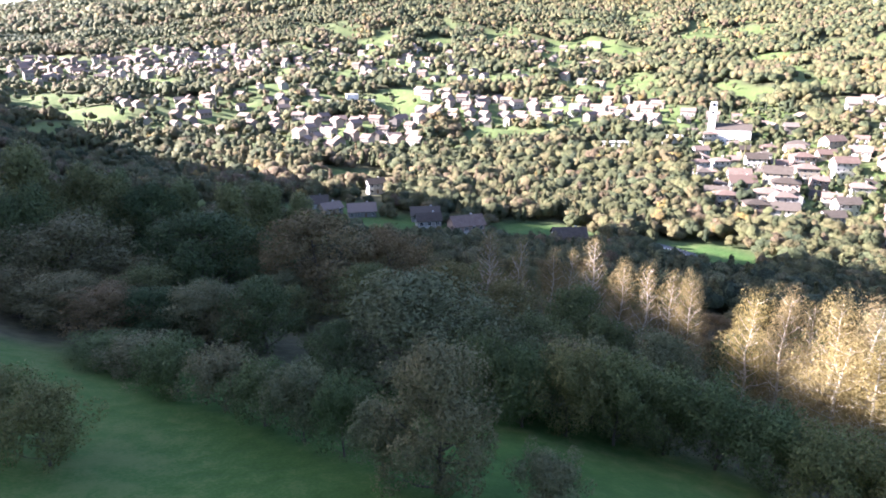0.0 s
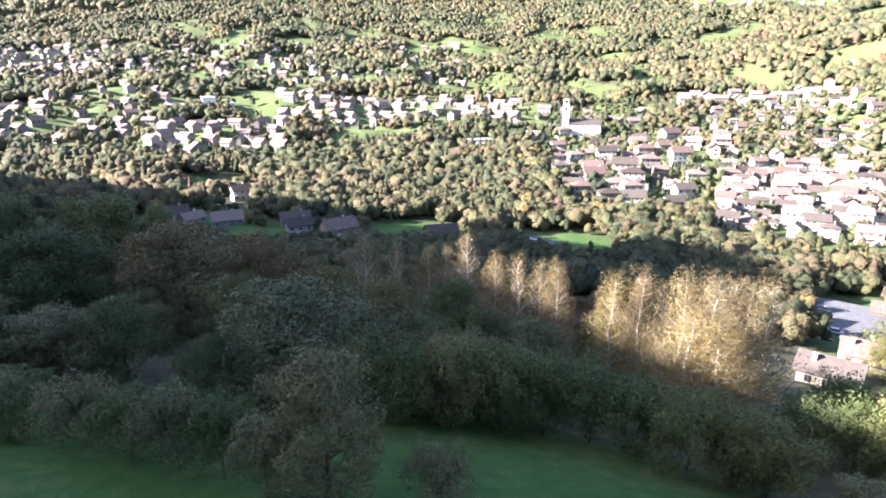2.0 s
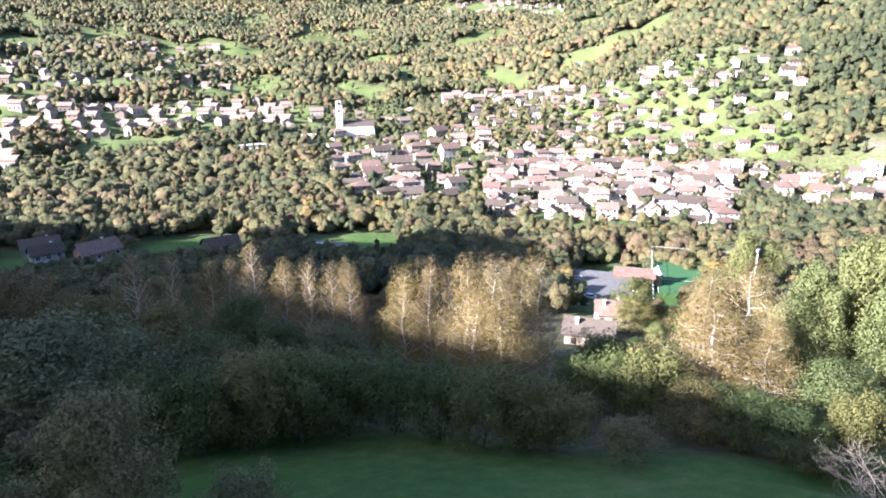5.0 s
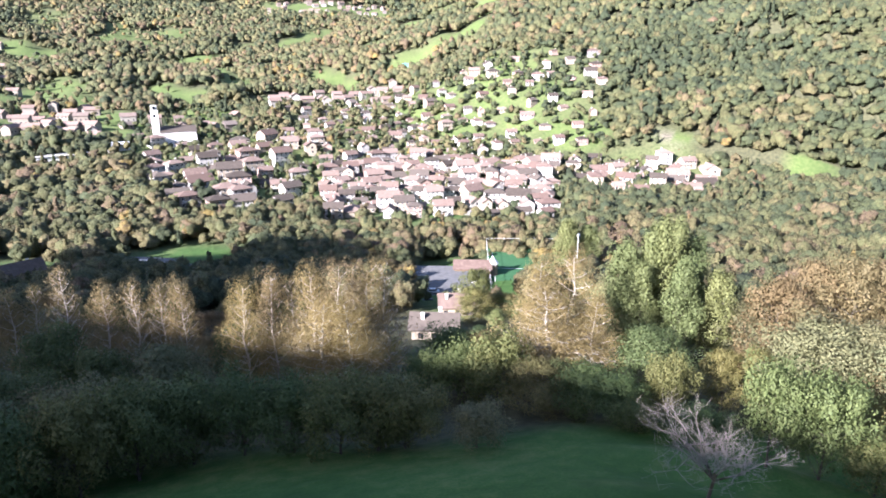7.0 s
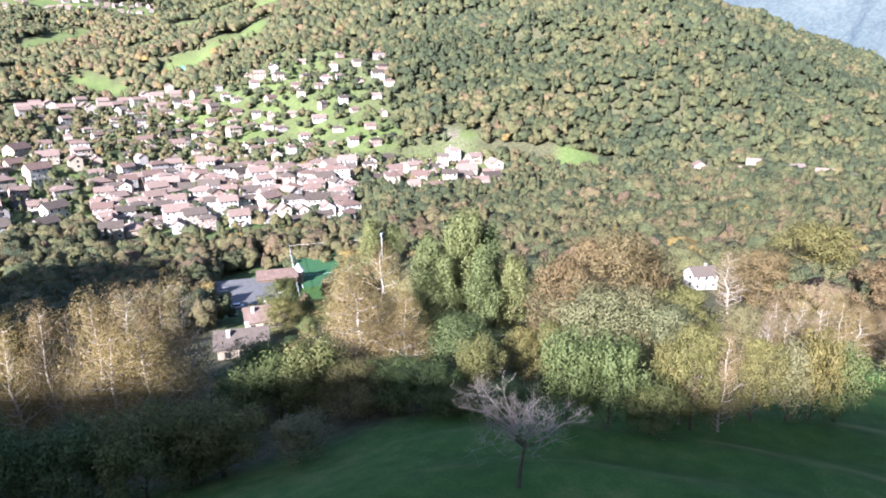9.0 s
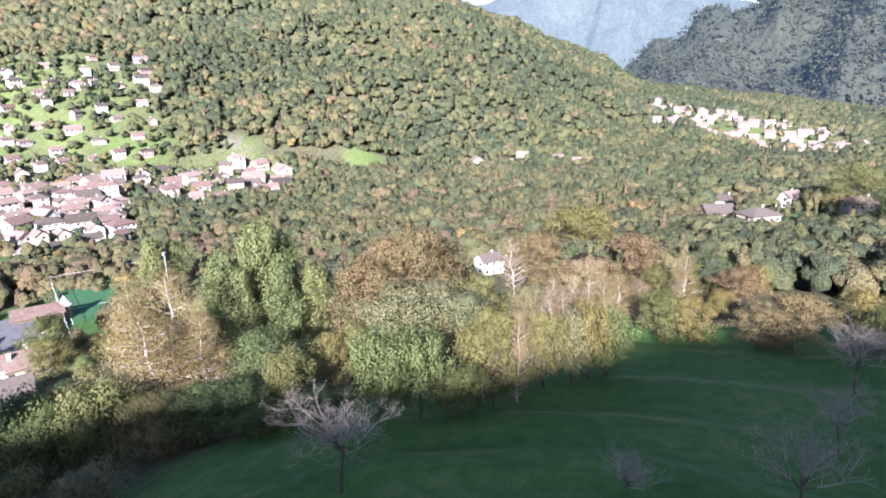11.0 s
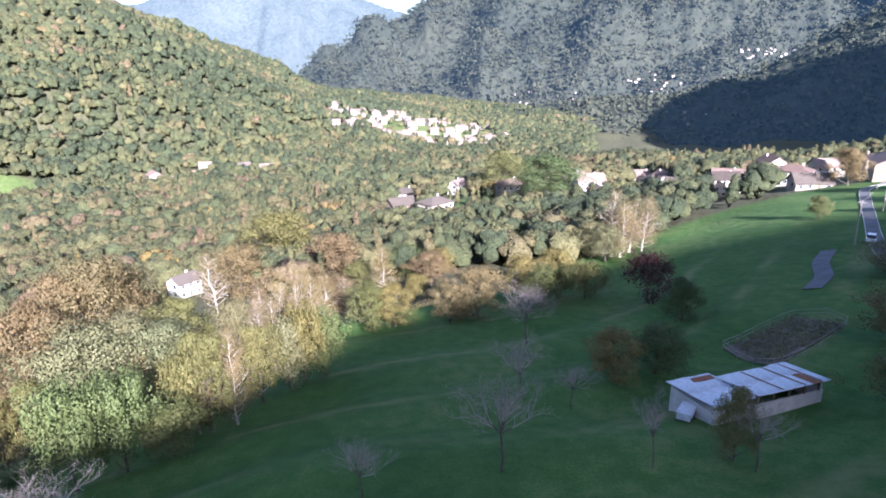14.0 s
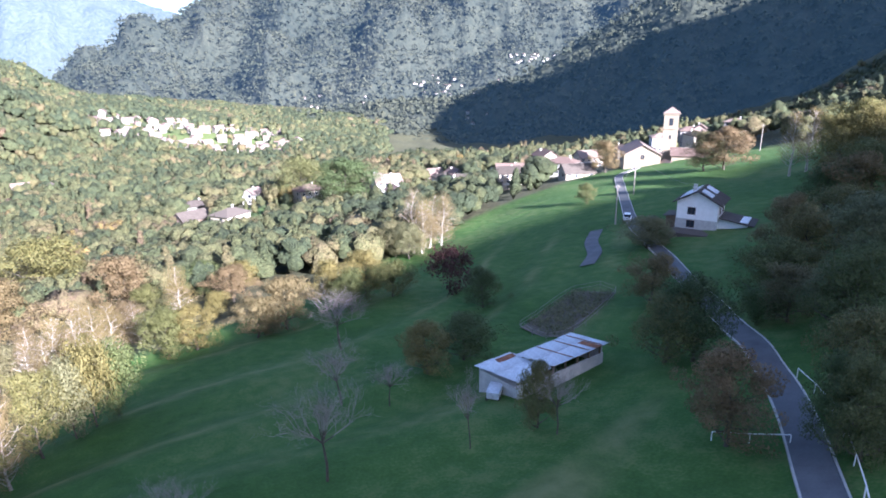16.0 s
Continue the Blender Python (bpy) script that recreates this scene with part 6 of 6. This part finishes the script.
def sports_ground():
    line = WHITE_PAINT
    z = ground_z(*at(56.5, 206).xy) + 0.8
    p = at(57.0, 208)
    pitch = thing("football_pitch", "green artificial football pitch with white lines and a tall fence", "pitch", "", (p.x, p.y, z), -50)
    turf = mottled("artificial_turf", (0.025, 0.085, 0.035), (0.04, 0.115, 0.05), 0.4, 0.9, fine=6.0)
    part("turf", boxes("turf", turf, (-17, -27, -7, 17, 27, 0)), pitch)
    for d in ((-15, -25, 15, -24.85), (-15, 24.85, 15, 25), (-15, -25, -14.85, 25), (14.85, -25, 15, 25), (-15, -0.07, 15, 0.07), (-7, -17, 7, -16.85), (-7, -25, -6.85, -17), (6.85, -25, 7, -17)):
        part("line", boxes("line", line, (d[0], d[1], 0.004, d[2], d[3], 0.02)), pitch)
    for y in (-25, 25):
        part("goal", tube_mesh("goal", [((-2.5, y, 0), (-2.5, y, 2.2), 0.08, 0.08), ((2.5, y, 0), (2.5, y, 2.2), 0.08, 0.08), ((-2.5, y, 2.2), (2.5, y, 2.2), 0.08, 0.08)], line, 6), pitch)
    post = tube_mesh("fence_post", [((0, 0, -1), (0, 0, 3.4), 0.06, 0.06)], METAL, 6)
    for x, y in [(-16.8, y) for y in range(-26, 27, 6)] + [(16.8, y) for y in range(-26, 27, 6)] + [(x, 26.8) for x in range(-16, 17, 6)]:
        part("fence_post", post, pitch).matrix_basis = pose(x, y, 0)
    for a, b in (((-16.8, -26.8), (-16.8, 26.8)), ((-16.8, 26.8), (16.8, 26.8)), ((16.8, 26.8), (16.8, -26.8))):
        for h in (0.9, 3.3):
            part("fence_rail", tube_mesh("fence_rail", [((*a, h), (*b, h), 0.05, 0.05)], METAL, 6), pitch)
    part("hoarding", boxes("hoarding", line, (-16, 26.5, 0.0, 8, 26.6, 0.9)), pitch, "white board along the far end")
    p = at(48.3, 180)
    yard = thing("car_park", "grey car park with white bay lines", "car park", "", (p.x, p.y, ground_z(p.x, p.y) + 0.9), -50)
    part("surface", boxes("surface", ASPHALT, (-12, -20, -6, 12, 22, 0)), yard)
    for k in range(12):
        part("bay_line", boxes("bay_line", line, (-11.5, -18 + 3 * k, 0.004, -7.0, -17.85 + 3 * k, 0.02)), yard)
    for az, r, colour in ((46.5, 168, 0), (51.0, 186, 1), (46.9, 176, 2)):
        car(at(az, r).x, at(az, r).y, yard.matrix_basis.translation.z, -50 + 90 * (colour % 2), CAR_PAINT[colour])
    p = at(50.8, 200)
    club = thing("club_house", "brown wooden club house with a small blue-roofed turret", "hall", "", (p.x, p.y, ground_z(p.x, p.y)), -50)
    part("wall", prism("wall", WOOD, 12, 7, 4.2, 1.8), club)
    part("roof", gable_roof("roof", TILES, 12, 7, 4.2, 1.8), club)
    t = part("turret", tube_mesh("turret", [((7, 0, -2), (7, 0, 5.0), 1.7, 1.7)], TILES, 8), club, "orange-brown turret")
    part("turret_roof", tube_mesh("turret_roof", [((7, 0, 5.0), (7, 0, 7.6), 2.1, 0.05)], METAL, 8), t)
    for az, r, turn, roof in ((47.1, 124, 52, SLATE), (49.2, 148, 45, SLATE)):
        p = at(az, r)
        h = thing("slope_house", "cream house with a broad grey-brown tiled roof below the birches" if r < 130 else "low building with a dark red tiled roof", "house", "", (p.x, p.y, ground_z(p.x, p.y) + 0.3), -turn)
        w = 9.5 if r < 130 else 8.0
        part("wall", prism("wall", PLASTER[1], w, 7.5, 3.2, 2.0), h)
        rf = part("roof", gable_roof("roof", roof if r < 130 else TILES, w, 7.5, 3.2, 2.0, 0.8), h)
        part("chimney", CHIMNEY, rf).matrix_basis = pose(1.0, 1.8, 4.1)
        part("chimney", CHIMNEY, rf).matrix_basis = pose(-2.5, -1.6, 4.1)
        for x in (-2.8, 0.2, 3.0):
            big_window(h, pose(x, -3.75, 0.9), 1.0, 1.2)


CAR_PAINT = [mottled("car_paint_" + k, a, b, 2.0, 0.3, 0.1, relief=0.0) for k, a, b in (("black", (0.02, 0.02, 0.022), (0.03, 0.03, 0.033)), ("white", (0.72, 0.72, 0.72), (0.8, 0.8, 0.8)), ("silver", (0.4, 0.41, 0.43), (0.5, 0.51, 0.53)))]


def car(x, y, z, turn, paint):
    root = thing("car", "parked %s car with dark windows" % paint.name.split("_")[-1].split(".")[0], "car", "parked cars", (x, y, z), turn)
    part("body", boxes("body", paint, (-2.0, -0.85, 0.3, 2.0, 0.85, 0.95), bevel=0.12), root)
    bm = bmesh.new()
    box_bm(bm, -1.3, -0.75, 0.95, 1.2, 0.75, 1.5, bevel=0.18)
    part("cabin", from_bm("cabin", bm, GLASS), root)
    part("roof", boxes("roof", paint, (-0.95, -0.66, 1.48, 0.85, 0.66, 1.54), bevel=0.02), root)
    for wx in (-1.25, 1.25):
        for wy in (-0.82, 0.82):
            w = part("wheel", tube_mesh("wheel", [((0, -0.1, 0), (0, 0.1, 0), 0.32, 0.32)], BARK, 12), root)
            w.matrix_basis = pose(wx, wy, 0.32)
            part("rim", tube_mesh("rim", [((0, -0.11, 0), (0, 0.11, 0), 0.2, 0.2)], METAL, 10), w)


sports_ground()
car(66.6, -117.3, ground_z(66.6, -117.3) + 0.15, -60, CAR_PAINT[1])


def pole(x, y, height, mat=BARK_PALE):
    root = thing("utility_pole", "grey wooden utility pole with a cross arm", "pole", "utility poles", (x, y, ground_z(x, y)), 30)
    part("mast", tube_mesh("mast", [((0, 0, -0.5), (0, 0, height), 0.16, 0.11)], mat, 8), root)
    part("cross_arm", boxes("cross_arm", mat, (-0.7, -0.06, height - 0.5, 0.7, 0.06, height - 0.36)), root)
    return Vector((x, y, ground_z(x, y) + height - 0.4))


def wire(a, b, sag=0.8, seg=10):
    pts = [a.lerp(b, i / seg) - Vector((0, 0, sag * 4 * (i / seg) * (1 - i / seg))) for i in range(seg + 1)]
    tagged(new("cable", pipe_mesh("cable", pts, 0.022, BARK_PALE, 4)), "thin overhead cable between poles", "cable", "overhead cables")


pole_a, pole_b = pole(67.8, -114.6, 8.5), pole(82.5, -147.5, 10.0)
pole_c = pole(at(160.5, 235).x, at(160.5, 235).y, 9.0)
wire(pole_a, pole_b)
wire(pole_b, Vector((49.5, -113.0, ground_z(47.5, -113) + 7.0)))
wire(pole_b, pole_c)
lamp = at(60.8, 182)
mast = thing("floodlight_mast", "tall pale floodlight mast beside the pitch", "lamp", "", lamp)
part("mast", tube_mesh("mast", [((0, 0, -1), (0, 0, 17), 0.16, 0.10)], METAL, 8), mast)
part("lamp_head", boxes("lamp_head", METAL, (-0.6, -0.2, 16.6, 0.6, 0.2, 17.4)), mast)


def leaning_trunk():
    """A thin dead birch that leans out of the hedge."""
    root = thing("dead_birch_trunk", "thin white dead birch trunk leaning out of the hedge", "tree", "", (37.7, 42.1, ground_z(37.7, 42.1)))
    segs = [((0, 0, -0.2), (-0.5, 0.3, 2.2), 0.09, 0.08), ((-0.5, 0.3, 2.2), (-0.8, 0.6, 4.0), 0.08, 0.06), ((-0.8, 0.6, 4.0), (-1.3, 1.0, 5.8), 0.06, 0.03)]
    part("trunk", tube_mesh("trunk", segs, BARK_WHITE, 7), root)
    part("branch", tube_mesh("branch", [((-0.8, 0.6, 4.0), (-0.3, 0.9, 5.0), 0.04, 0.015)], BARK_WHITE, 5), root)


leaning_trunk()


# ---- woodland round the houses ----
woods("near_woodland", "mixed green and brown autumn woodland on the valley slope", 152, 330, 5.9, 10, 44, 0.28, 7.2, 41, reach=26.0)
woods("valley_woodland", "mixed autumn woodland across the valley", 330, 700, 7.2, 7, 13, 0.42, 8.4, 42, reach=12.0)
woods("mountain_woodland", "autumn woodland covering the far hillside", 700, 1430, 7.6, 2, 2, 0.7, 9.6, 43, az1=128, open_below=True)
woods("upper_woodland", "far woodland high on the hillside", 1430, 2300, 16.0, 3, 0, 1.0, 19.0, 44, az1=100, open_below=True)
woods("town_gardens", "small garden trees and hedges between the town houses", 300, 680, 8.0, 5, 5, 0.4, 5.4, 45, az0=22, az1=66, keep=0.85, gardens=True)
woods("village_gardens", "garden trees and hedgerows between the village houses", 480, 1120, 19.0, 4, 3, 0.5, 6.0, 46, az0=-38, az1=30, keep=0.7, gardens=True)
